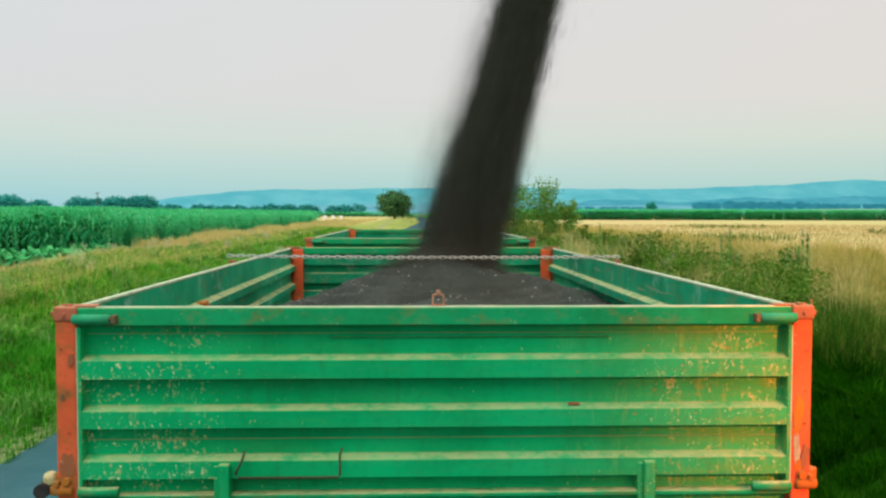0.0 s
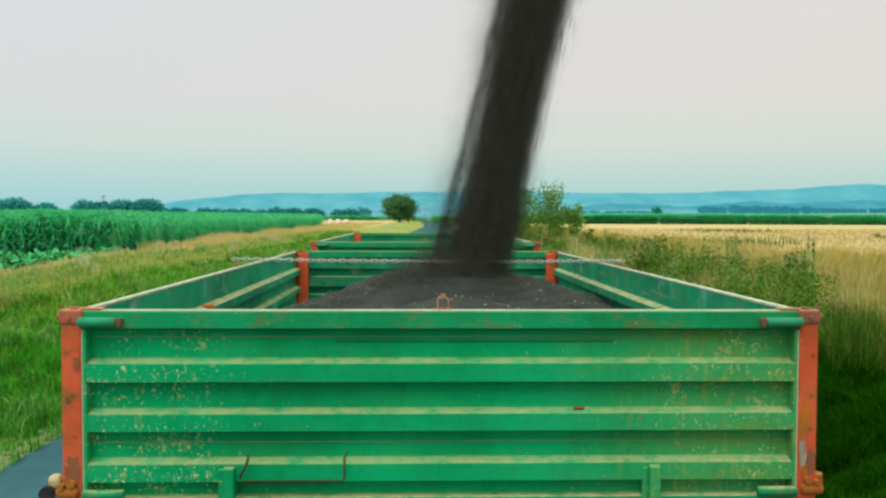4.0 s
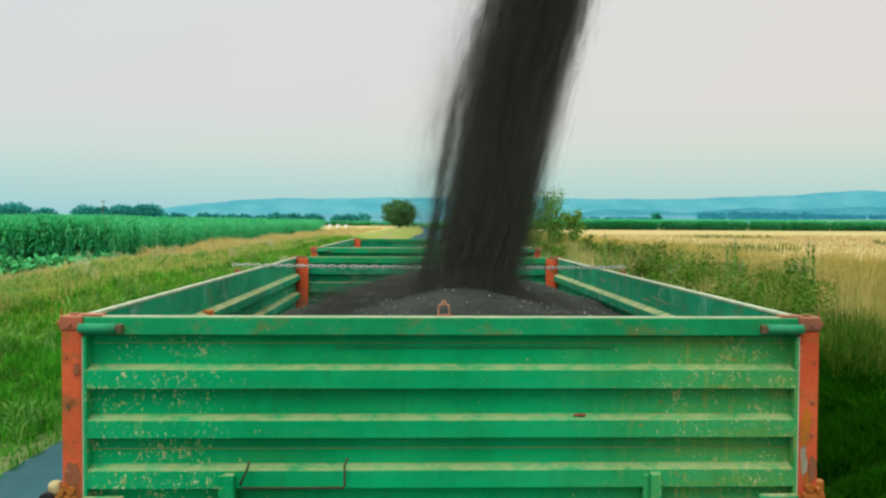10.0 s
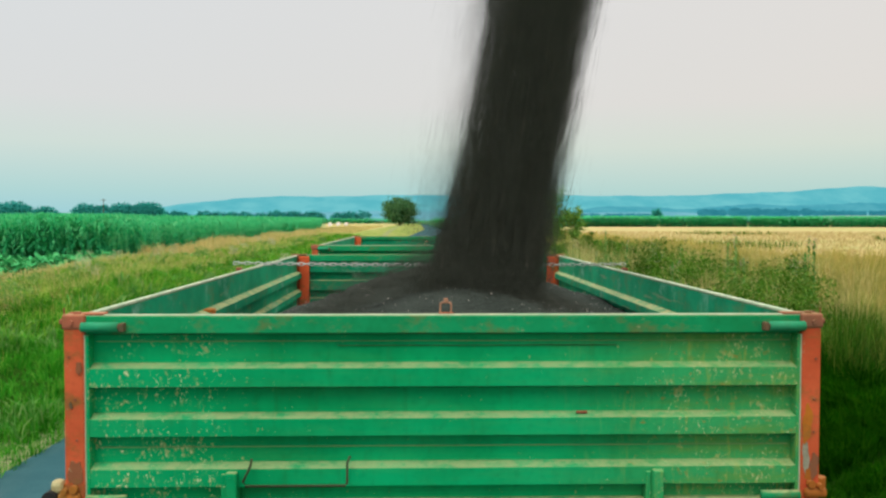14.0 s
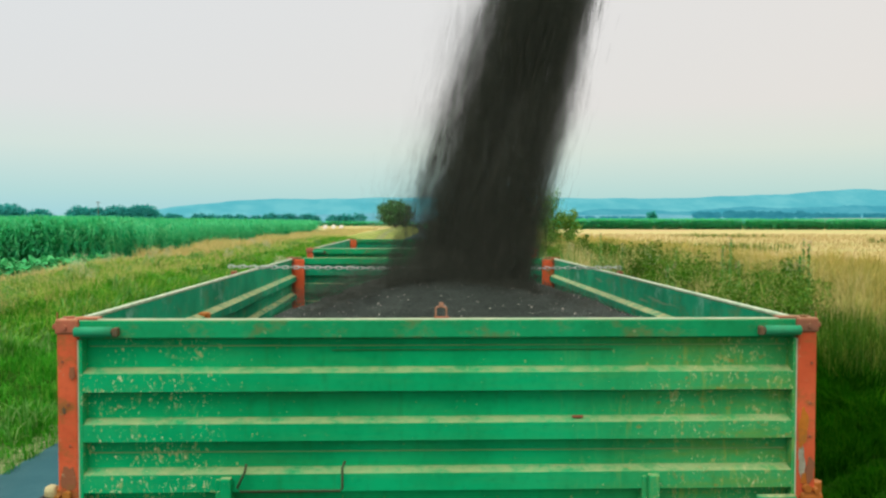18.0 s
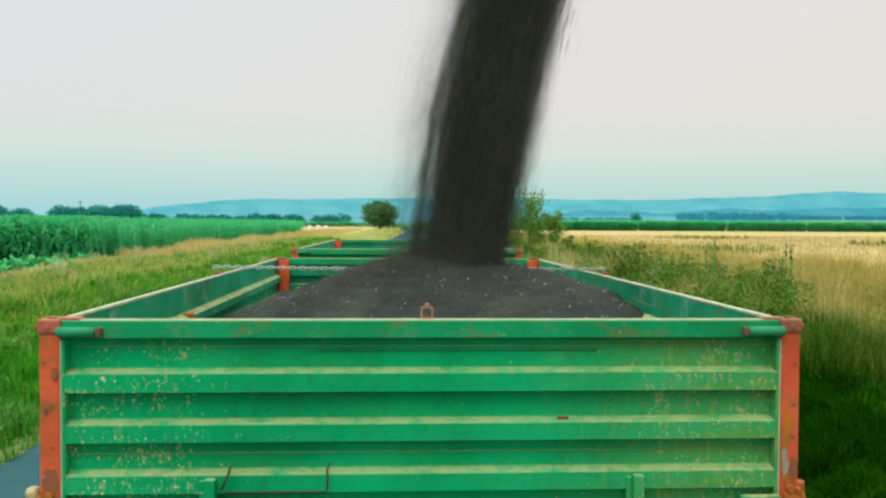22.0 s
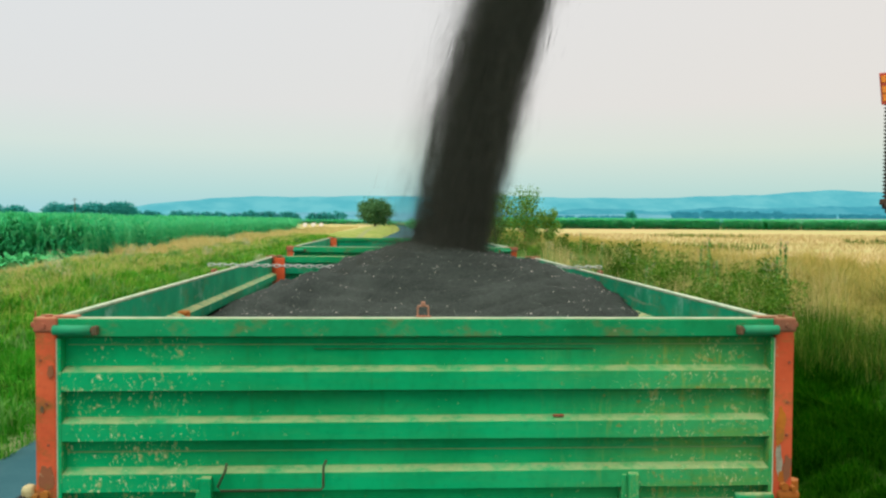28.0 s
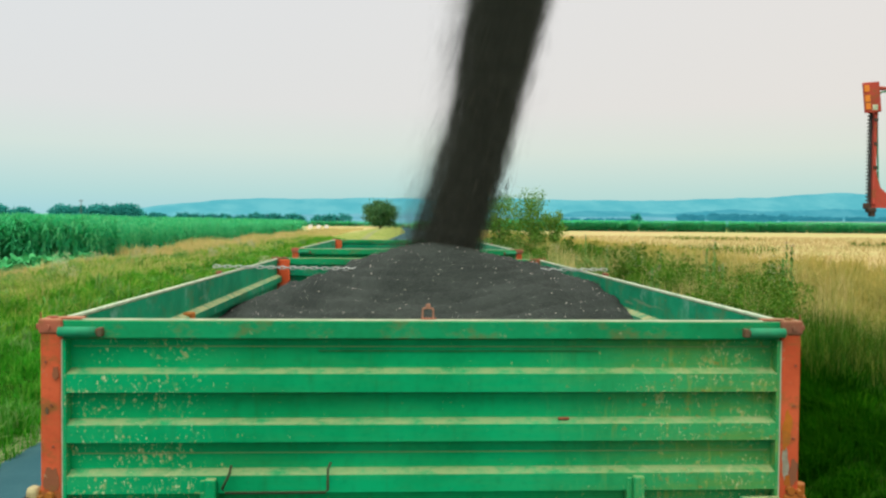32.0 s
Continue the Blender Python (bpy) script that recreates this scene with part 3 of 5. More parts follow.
def trailer(y0, length, rise, label):
    tr = thing("trailer", label, "trailer", pose(0, y0, rise), "grain trailers")
    rnd = random.Random(int(y0 * 10))
    L, W = length, 1.208
    inner = 1.16
    # rear wall: upper and lower boards
    board("tailgate", 2 * inner, "x", -inner, 0.045, False, RIBS, 1.80, TOP - 0.055, GREEN, tr, "ribbed green tailgate with dried mud spatter")
    part("top_rail", slab(-inner, inner, 0.005, 0.058, TOP - 0.060, TOP, 0.005), RAIL, tr, "green top rail with a worn pale edge")
    part("rail_edge", slab(-inner, inner, 0.008, 0.020, TOP - 0.002, TOP + 0.003, 0.001), PALE, tr, "pale worn edge along the rail")
    low = tuple(tuple(z - 0.61 for z in r) for r in RIBS)
    board("lower_tailgate", 2 * inner, "x", -inner, 0.045, False, low, 1.19, 1.785, GREEN, tr, "")
    part("front_top_rail", slab(-inner, inner, L - 0.055, L, TOP - 0.06, TOP, 0.005), RAIL, tr)
    board("front_board", 2 * inner, "x", -inner, L - 0.03, True, RIBS, 1.80, TOP - 0.055, GREEN_IN, tr, "ribbed green front board")
    board("lower_front_board", 2 * inner, "x", -inner, L - 0.03, True, low, 1.19, 1.785, GREEN_IN, tr, "")
    for s in (-1, 1):
        board("side_board", L - 0.16, "y", 0.08, s * 1.185, s < 0, SIDE_RIBS, 1.80, TOP - 0.016, GREEN_IN, tr, "ribbed green side board with scuffed paint")
        board("lower_side_board", L - 0.16, "y", 0.08, s * 1.185, s < 0, low, 1.19, 1.785, GREEN_IN, tr, "")
        x0, x1 = sorted((s * 1.183, s * 1.202))
        part("side_rail", slab(x0, x1, 0.075, L - 0.075, TOP - 0.015, TOP - 0.002, 0.004), PALE, tr, "pale scuffed steel rail edge")
        # corner posts
        for y, yy in ((0.0, 0.075), (L - 0.075, L)):
            x0, x1 = sorted((s * 1.162, s * 1.228))
            p = part("corner_post", slab(x0, x1, y, yy, 1.17, TOP - 0.04, 0.008), ORANGE, tr, "orange corner post with chipped rusty paint")
            bm = slab(x0 - 0.004, x1 + 0.004, y - 0.005, yy + 0.008, TOP - 0.044, TOP + 0.004, 0.007)
            i0, i1 = sorted((s * 1.10, s * 1.17))
            box(bm, i0, i1, y + 0.006, y + 0.05, TOP + 0.0005, TOP + 0.008, 0.003)
            box(bm, min(s * 1.215, s * 1.245), max(s * 1.215, s * 1.245), y + 0.01, y + 0.05, TOP - 0.03, TOP - 0.012, 0.004)
            tube(bm, [(s * 1.236, y + 0.03, TOP - 0.02), (s * 1.236, y + 0.03, TOP + 0.022)], 0.003, 6)
            tube(bm, [(s * 1.19, y + 0.02, TOP), (s * 1.19, y + 0.02, TOP + 0.011)], 0.012, 9)
            tube(bm, [(s * 1.215, y + 0.045, TOP), (s * 1.215, y + 0.045, TOP + 0.008)], 0.009, 8)
            tube(bm, [(s * 1.20, y - 0.012, TOP - 0.022), (s * 1.20, y + 0.01, TOP - 0.022)], 0.008, 8)
            part("post_cap", bm, CAP, p, "rust-stained post cap")
            if y > 0.0:
                i0, i1 = sorted((s * 1.075, s * 1.165))
                part("post_flange", slab(i0, i1, y - 0.02, y + 0.012, 1.78, TOP - 0.012, 0.006), CHIPPED, p, "chipped orange flange with yellowed edges")
            if y == 0.0:
                bm = tube(bmesh.new(), [(s * 1.235, y + 0.03, 1.815), (s * 1.235, y + 0.03, 1.865)], 0.026, 12)
                box(bm, min(s * 1.175, s * 1.25), max(s * 1.175, s * 1.25), y - 0.018, y + 0.02, 1.805, 1.838, 0.012)
                tube(bm, [(s * 1.195, y - 0.02, 1.852), (s * 1.195, y + 0.01, 1.852)], 0.013, 9)
                tube(bm, [(s * 1.225, y - 0.022, 1.845), (s * 1.225, y + 0.01, 1.845)], 0.010, 7)
                part("hinge", bm, RUSTY_ORANGE, p, "rusty orange hinge lug")
                # spring latch on the top rail
                l = part("latch_tube", tube(bmesh.new(), [(s * 1.165, -0.012, TOP - 0.035), (s * 1.05, -0.012, TOP - 0.035)], 0.016, 12), GREEN_OLD, tr, "green latch tube", True)
                part("latch_pin", tube(bmesh.new(), [(s * 1.06, -0.012, TOP - 0.035), (s * 1.03, -0.012, TOP - 0.036)], 0.009, 8), BROWN, l)
                bm = slab(min(s * 1.03, s * 1.045), max(s * 1.03, s * 1.045), -0.024, 0.006, TOP - 0.050, TOP - 0.022, 0.003)
                part("latch_bracket", bm, BROWN, l)
                part("bottom_latch", tube(bmesh.new(), [(s * 1.155, -0.012, 1.818), (s * 1.03, -0.012, 1.818)], 0.016, 12), RAIL, tr, "", True)
                # bolts on the posts
                for z in (2.30, 2.13, 1.985):
                    dx, dz = rnd.uniform(-0.02, 0.012), rnd.uniform(-0.04, 0.04)
                    part("bolt", tube(bmesh.new(), [(s * (1.205 + dx), 0.004, z + dz), (s * (1.205 + dx), -0.004, z + dz)], 0.0045, 6), RUST, p)
        # stake that holds the side boards at mid length
        x0, x1 = sorted((s * 1.203, s * 1.232))
        part("side_stake", slab(x0, x1, L * 0.5 + 0.08, L * 0.5 + 0.15, 1.17, TOP + 0.012, 0.006), RUST, tr, "rusty side stake")
    for s in (-1, 1):
        x0, x1 = sorted((s * 1.148, s * 1.158))
        part("gate_edge", slab(x0, x1, 0.0, 0.05, 1.80, TOP - 0.062, 0.002), GREEN, tr)
        x0, x1 = sorted((s * 1.1585, s * 1.1615))
        part("worn_edge", slab(x0, x1, -0.001, 0.03, 1.82, TOP - 0.062, 0.0005), PALE, tr)
    part("crease", slab(-0.36, 0.56, 0.039, 0.046, 2.304, 2.306, 0.001), WELD, tr, "thin dark crease in the sheet")
    for z in (2.3185, 1.9715):
        part("seam", slab(-inner + 0.02, inner - 0.02, 0.0415, 0.046, z, z + 0.0025, 0.001), TAN, tr, "thin tan seam in the sheet")
    # dark strips paint both rusty grime and the shade under rail and ribs
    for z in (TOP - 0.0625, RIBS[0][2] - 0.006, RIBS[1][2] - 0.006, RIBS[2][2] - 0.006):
        part("shaded_rust_seam", slab(-inner + 0.012, inner - 0.012, 0.0405, 0.046, z - 0.0035, z, 0.001), GRIME_SHADE, tr, "dark strip under the rib, rusty grime and painted shade")
    part("rust_chip", slab(0.425, 0.462, 0.018, 0.03, 2.082, 2.090, 0.003), RUST, tr, "small rust-red chip in the paint")
    # tailgate fittings
    k = part("lock_plate", slab(-0.028, 0.022, 0.015, 0.03, TOP - 0.012, TOP + 0.008, 0.003), RUST, tr, "rusty lock tab standing on the rail")
    bm = tube(bmesh.new(), [(-0.022, 0.022, TOP), (-0.022, 0.022, TOP + 0.036), (-0.020, 0.022, TOP + 0.039), (0.010, 0.022, TOP + 0.039), (0.012, 0.022, TOP + 0.036), (0.012, 0.022, TOP)], 0.0034, 6)
    box(bm, -0.012, 0.003, 0.017, 0.027, TOP + 0.039, TOP + 0.054, 0.003)
    part("lock_loop", bm, LOCK, k)
    bm = tube(bmesh.new(), [(-0.63, -0.005, 1.945), (-0.632, -0.02, 1.925), (-0.655, -0.024, 1.875), (-0.645, -0.024, 1.862), (-0.33, -0.024, 1.862), (-0.322, -0.024, 1.870), (-0.322, -0.02, 1.935), (-0.315, 0.0, 1.95)], 0.0045, 8)
    part("wire_handle", bm, RUSTDARK, tr, "bent wire grab handle", True)
    for x in (-0.694, 0.688):
        bm = slab(x - 0.018, x + 0.018, -0.022, 0.05, 1.77, 1.903, 0.006)
        box(bm, x - 0.036, x - 0.018, -0.002, 0.05, 1.77, 1.895, 0.004)
        part("gate_bracket", bm, GREEN, tr)
    part("lip", slab(-inner, inner, 0.0, 0.05, 1.786, 1.80, 0.003), RAIL, tr)
    m = part("marker_lamp", slab(-1.272, -1.234, -0.012, 0.035, 1.835, 1.878, 0.014), YELLOW, tr, "small cream marker lamp")
    part("lamp_rubber", tube(bmesh.new(), [(-1.268, -0.03, 1.825), (-1.268, 0.02, 1.825)], 0.024, 12), RUBBER, m)
    part("metal_patch", blotch(1.181, 1.935, 0.016, 0.062, 4), BARE, tr, "bare metal patch where paint wore off")
    part("rust_patch", blotch(1.184, 2.05, 0.020, 0.075, 6), RUSTY_ORANGE, tr, "orange-brown rust patch on the post")
    part("rust_patch", blotch(1.198, 1.885, 0.024, 0.030, 7), RUSTY_ORANGE, tr)
    part("rust_patch", blotch(-1.193, 1.90, 0.026, 0.06, 8), DIRTY, tr, "brown dirt on the foot of the post")
    part("rust_patch", blotch(1.208, 1.91, 0.018, 0.05, 12), DIRTY, tr)
    part("rust_patch", blotch(-1.178, 2.24, 0.010, 0.03, 14), DIRTY, tr)
    part("rib_rust", slab(-1.190, -1.139, 1.57, 1.67, 2.198, 2.262, 0.004), RUSTY_ORANGE, tr, "rusty patch on the inner rib")
    part("rust_patch", blotch(-1.205, 2.12, 0.006, 0.014, 9), BROWN, tr)
    # bed, chassis and running gear
    for i in range(8):
        w = 2 * 1.17 / 8
        part("floor_plank", slab(-1.17 + i * w + 0.003, -1.17 + (i + 1) * w - 0.003, 0.06, L - 0.06, 1.12, 1.165, 0.004), BOARD, tr)
    for s in (-1, 1):
        part("chassis_beam", slab(s * 0.45 - 0.05, s * 0.45 + 0.05, 0.1, L - 0.1, 0.90, 1.115, 0.01), DARK, tr)
        x0, x1 = sorted((s * 1.15, s * 1.22))
        part("bed_edge", slab(x0, x1, 0.02, L - 0.02, 1.06, 1.165, 0.006), GREEN, tr)
    part("rear_beam", slab(-1.22, 1.22, 0.0, 0.09, 1.04, 1.165, 0.008), GREEN, tr)
    for y in (0.95, L - 0.95):
        part("axle", tube(bmesh.new(), [(-0.95, y, 0.48), (0.95, y, 0.48)], 0.05, 10), DARK, tr)
        for s in (-1, 1):
            part("spring", slab(s * 0.45 - 0.04, s * 0.45 + 0.04, y - 0.45, y + 0.45, 0.52, 0.90, 0.02), DARK, tr)
            wheel_parts(tr, s * 0.98, y)
    bm = bmesh.new()
    tube(bm, [(-0.4, L - 0.95, 0.72), (0, L + 1.15, 0.62)], 0.04, 8)
    tube(bm, [(0.4, L - 0.95, 0.72), (0, L + 1.15, 0.62)], 0.04, 8)
    part("drawbar", bm, RUST, tr)
    return tr


PALE = plain("scuffed_pale_steel", (0.56, 0.62, 0.44), (0.38, 0.50, 0.33), 18, 0.7)
CHIPPED = painted("chipped_orange_paint", (0.70, 0.13, 0.05), (0.58, 0.09, 0.03), mud=False, rust=1.0, dust=0.2, stain=0.9)
RUSTDARK = plain("dark_rusty_wire", (0.045, 0.075, 0.035), (0.05, 0.05, 0.02), 40, 0.8)
BROWN = plain("brown_old_steel", (0.16, 0.085, 0.045), (0.10, 0.09, 0.05), 50, 0.8)
TAN = plain("tan_grime", (0.16, 0.33, 0.13), (0.26, 0.30, 0.12), 9, 0.9)
GRIME_SHADE = plain("rusty_grime_and_shade", (0.055, 0.045, 0.018), (0.02, 0.05, 0.018), 12, 0.9)
GREEN_OLD = plain("old_green_paint", (0.012, 0.30, 0.14), (0.03, 0.22, 0.10), 22, 0.6)
WELD = plain("grimy_seam", (0.06, 0.16, 0.05), (0.03, 0.09, 0.03), 20, 0.8)
DIRTY = painted("dirty_orange_paint", (0.30, 0.105, 0.05), (0.20, 0.09, 0.05), mud=False, rust=0.8, dust=0.1, stain=0.9)
BARE = plain("bare_worn_metal", (0.34, 0.32, 0.24), (0.22, 0.20, 0.13), 45, 0.7, 0.1)
LOCK = plain("worn_lock_steel", (0.46, 0.24, 0.15), (0.34, 0.16, 0.10), 60, 0.7)
CAP = painted("stained_cap_paint", (0.44, 0.13, 0.075), (0.22, 0.10, 0.06), mud=False, rust=1.0, dust=0.25, stain=0.9)
RUSTY_ORANGE = painted("rusty_orange_paint", (0.52, 0.17, 0.022), (0.28, 0.085, 0.02), mud=False, rust=1.0, dust=0.1, stain=0.6)
Y0, LEN = 2.69, 5.0
trailer(Y0, LEN, 0.0, "green steel grain trailer with orange posts, half full of rapeseed")
trailer(9.02, 5.6, 0.045, "second green steel grain trailer with orange posts parked ahead")


def build_chain():
    """Steel chain strung across the load from side to side."""
    ch = thing("chain", "galvanised steel chain strung tight across the trailer", "chain", pose(0, 5.27, 0))
    bm = bmesh.new()
    pts = [(0.0115 * math.copysign(1, c) * (abs(c) > 0.3) + 0.009 * c, 0.0085 * s, 0) for c, s in ((math.cos(a * math.pi / 6), math.sin(a * math.pi / 6)) for a in range(12))]
    tube(bm, pts, 0.0030, 6, True)
    me = bpy.data.meshes.new("link")
    bm.to_mesh(me)
    bm.free()
    n = 75
    for i in range(n):
        u = i / (n - 1)
        x = -1.215 + 2.43 * u
        z = 2.452 - 0.012 * u - 0.009 * 4 * u * (1 - u)
        y = 0.0 - 0.05 + 0.12 * u
        ln = link_part("link", me, STEEL, ch, "", True)
        ln.matrix_basis = pose(x, y, z, 90 * (i % 2) + 75, 1.5 + 6 * (u - 0.5), 0)


build_chain()


# ---------------------------------------------------------------- the load of rapeseed
def heap(name, cx, half_y0, half_y1, depth, dip, seed, label):
    """A heap that fills the trailer from wall to wall; its origin is its top."""
    rnd = np.random.RandomState(seed)
    xs, ys = np.linspace(-1.172, 1.172, 130), np.linspace(-half_y0, half_y1, 200)
    X, Y = np.meshgrid(xs, ys)
    r = np.sqrt((X - cx) ** 2 * 1.0 + Y ** 2)
    Z = -0.39 * (1 - 0.27 * smooth01((X - cx) / 0.7)) * (np.sqrt(r * r + 0.22 ** 2) - 0.22)
    a = np.arctan2(Y, X - cx)
    mid = 1 - 0.85 * smooth01((np.abs(X) - 0.75) / 0.35)
    Z += 0.010 * np.sin(3 * a + 11 * r) * np.clip(r, 0, 0.8) + 0.008 * np.sin(7 * a - 17 * r + seed) * np.clip(r, 0, 1) + 0.024 * mid * np.sin(46 * r + 2.2 * np.sin(2 * a + seed)) * np.clip(r - 0.15, 0, 0.5) + 0.012 * mid * np.sin(95 * r + 1.4 * np.sin(3 * a - seed)) * np.clip(r - 0.1, 0, 0.4)
    Z += 0.003 * rnd.randn(*Z.shape)
    if dip:
        Z -= 0.5 * smooth01((np.abs(Y) - (half_y0 - 0.42)) / 0.40)
    Z = np.maximum(Z, -depth + 0.02)
    nx, ny = len(xs), len(ys)
    top = np.stack([X, Y, Z], -1).reshape(-1, 3)
    low = top.copy()
    low[:, 2] = -depth
    n = nx * ny
    i = (np.arange(ny - 1)[:, None] * nx + np.arange(nx - 1)).ravel()
    tris = [np.stack([i, i + 1, i + nx + 1], -1), np.stack([i, i + nx + 1, i + nx], -1)]
    ring = np.concatenate([np.arange(nx), np.arange(1, ny) * nx + nx - 1, (ny - 1) * nx + np.arange(nx - 2, -1, -1), np.arange(ny - 2, 0, -1) * nx])
    nxt = np.roll(ring, -1)
    tris += [np.stack([ring, ring + n, nxt + n], -1), np.stack([ring, nxt + n, nxt], -1)]
    c = np.array([[n, n + nx - 1, 2 * n - 1], [n, 2 * n - 1, 2 * n - nx]])[:, ::-1]
    ob = link_part(name, soup(np.concatenate([top, low]), np.concatenate(tris + [c]), name), SEED, smooth=True)
    tagged(ob, label, "grain heap")
    # pale husks scattered on the surface
    k = rnd.choice(n, 1900, replace=False)
    vs, ts = [], []
    for j, q in enumerate(k):
        p, e = top[q] + np.array([rnd.uniform(-0.015, 0.015), rnd.uniform(-0.02, 0.02), 0.003]), 0.0009 + 0.0027 * rnd.uniform() ** 3
        if abs(p[0]) > 1.16:
            p[0] *= 0.98
        t = rnd.uniform(0, 6.28)
        u, w = np.array([math.cos(t), math.sin(t), 0.1]) * e * 1.5, np.array([-math.sin(t), math.cos(t), 0.2]) * e
        up = np.array([0, 0, e])
        vs += [p - u - w, p + u - w, p + u + w, p - u + w, p + up, p - up]
        o = 6 * j
        ts += [(o, o + 1, o + 4), (o + 1, o + 2, o + 4), (o + 2, o + 3, o + 4), (o + 3, o, o + 4), (o + 1, o, o + 5), (o + 2, o + 1, o + 5), (o + 3, o + 2, o + 5), (o, o + 3, o + 5)]
    h = link_part("husk", soup(vs, ts, "husk"), HUSK, ob, "pale husks and pods on the seed")
    tagged(h, kind="stuff")
    return ob


heap_far = heap("seed_mound", 0.08, 2.70, 2.02, 1.20, False, 5, "broad dark heap of rapeseed filling the trailer bed")
heap_near = heap("seed_mound", 0.12, 1.75, 1.75, 0.95, True, 8, "growing cone of dark rapeseed under the falling stream")


# falling stream: clumps of loose grains, each a rigid piece
def clump_mesh(name, seed, grains, wide, deep, tall, size):
    """Grains thick in the middle and thinning outwards."""
    rnd = np.random.RandomState(seed)
    tet = np.array([[1, 0, -0.5], [-0.6, 0.8, -0.5], [-0.6, -0.8, -0.5], [0, 0, 1.2]])
    tt = np.array([[0, 2, 1], [0, 1, 3], [1, 2, 3], [2, 0, 3]])
    c = np.stack([rnd.randn(grains) * wide, rnd.randn(grains) * deep, rnd.randn(grains) * tall * 0.3], -1)
    a, q = rnd.uniform(0, 6.28, grains), rnd.uniform(*size, grains)
    q[::90] *= 2.6
    k, z = np.cos(a)[:, None], np.sin(a)[:, None]
    v = np.stack([tet[:, 0] * k - tet[:, 1] * z, tet[:, 0] * z + tet[:, 1] * k, tet[:, 2] * rnd.uniform(1.5, 3.5, (grains, 1))], -1)
    v = v * q[:, None, None] + c[:, None, :]
    t = tt[None] + 4 * np.arange(grains)[:, None, None]
    return soup(v.reshape(-1, 3), t.reshape(-1, 3), name)


stream = thing("rapeseed_stream", "dark stream of rapeseed pouring down onto the heap", "grain stream", pose(0, 5, 2.3))
LOOP = 15                                     # frames that a clump takes to fall
CORE = [clump_mesh("falling_clump", 20 + i, 5200, 0.054, 0.07, 0.72, (0.0020, 0.0038)) for i in range(4)]
SPRAY = [clump_mesh("falling_spray", 40 + i, 3000, 0.085, 0.09, 0.60, (0.0010, 0.0019)) for i in range(3)]
WISP = [clump_mesh("falling_wisp", 50 + i, 1000, 0.017, 0.02, 0.50, (0.0015, 0.003)) for i in range(3)]
CLUMPS = []
for strand in range(8):
    for k in range(LOOP):
        name, me = ("falling_wisp", WISP[k % 3]) if strand == 7 else ("falling_spray", SPRAY[k % 3]) if strand >= 5 else ("falling_clump", CORE[(k + strand) % 4])
        CLUMPS.append((strand, k, tagged(link_part(name, me, FALL, stream), kind="stuff")))
SLIDE = [clump_mesh("bouncing_seed", 60 + i, 2300, 0.15, 0.14, 0.11, (0.0011, 0.0021)) for i in range(3)]
SLIDES = [(side, k, tagged(link_part("bouncing_seed", SLIDE[k % 3], FALL, stream), kind="stuff")) for side in (-1, 1) for k in range(10)]

# time, depth, right edge across at 4.2 m and at 2.4 m
FLOW = (
    (0, 5.6, 0.865, 0.486), (2, 5.53, 0.842, 0.486), (6, 5.2, 0.906, 0.483), (8, 4.83, 0.899, 0.431),
    (10, 4.58, 0.869, 0.457), (12, 4.47, 0.875, 0.43), (14, 4.45, 0.882, 0.57), (17, 4.45, 0.963, 0.551),
    (19, 4.6, 0.881, 0.513), (21, 4.78, 0.904, 0.492), (23, 4.95, 0.885, 0.478), (25, 5.05, 0.863, 0.495),
    (28, 5.25, 0.876, 0.442), (30, 5.45, 0.869, 0.479), (32, 5.65, 0.864, 0.396))
# width of the stream at its top, middle and foot, second by second
WIDTH_AT = (0, 1, 2, 3, 6, 7, 8, 9, 10, 11, 12, 13, 14, 17, 18, 19, 20, 21, 22, 23, 24, 25, 28, 29, 30, 31, 32)
WIDTHS = (
    (0.36, 0.42, 0.53), (0.4, 0.37, 0.56), (0.41, 0.35, 0.53), (0.39, 0.32, 0.34), (0.41, 0.58, 0.48), (0.41, 0.47, 0.63),
    (0.5, 0.42, 0.48), (0.52, 0.44, 0.41), (0.48, 0.57, 0.48), (0.49, 0.56, 0.52), (0.49, 0.5, 0.62), (0.5, 0.48, 0.59),
    (0.58, 0.54, 0.63), (0.57, 0.69, 0.72), (0.48, 0.61, 0.71), (0.51, 0.56, 0.67), (0.55, 0.51, 0.58), (0.67, 0.49, 0.48),
    (0.59, 0.61, 0.46), (0.43, 0.53, 0.6), (0.43, 0.51, 0.6), (0.49, 0.45, 0.59), (0.43, 0.52, 0.46), (0.41, 0.48, 0.58),
    (0.5, 0.47, 0.61), (0.53, 0.37, 0.4), (0.49, 0.38, 0.42))


def flow(t):
    """The stream's depth and right edge at a time."""
    cols = list(zip(*FLOW))
    return [float(np.interp(t, cols[0], c)) for c in cols[1:]]


def breadth(launch):
    """Width of the part of the stream that was let go at a time: waves travel down with the seed."""
    knots = [(t - lag, w[i]) for t, w in zip(WIDTH_AT, WIDTHS) for i, lag in ((2, 0.39), (1, 0.27), (0, 0.14))]
    at, w = zip(*knots)
    return float(np.interp(launch, at, w))


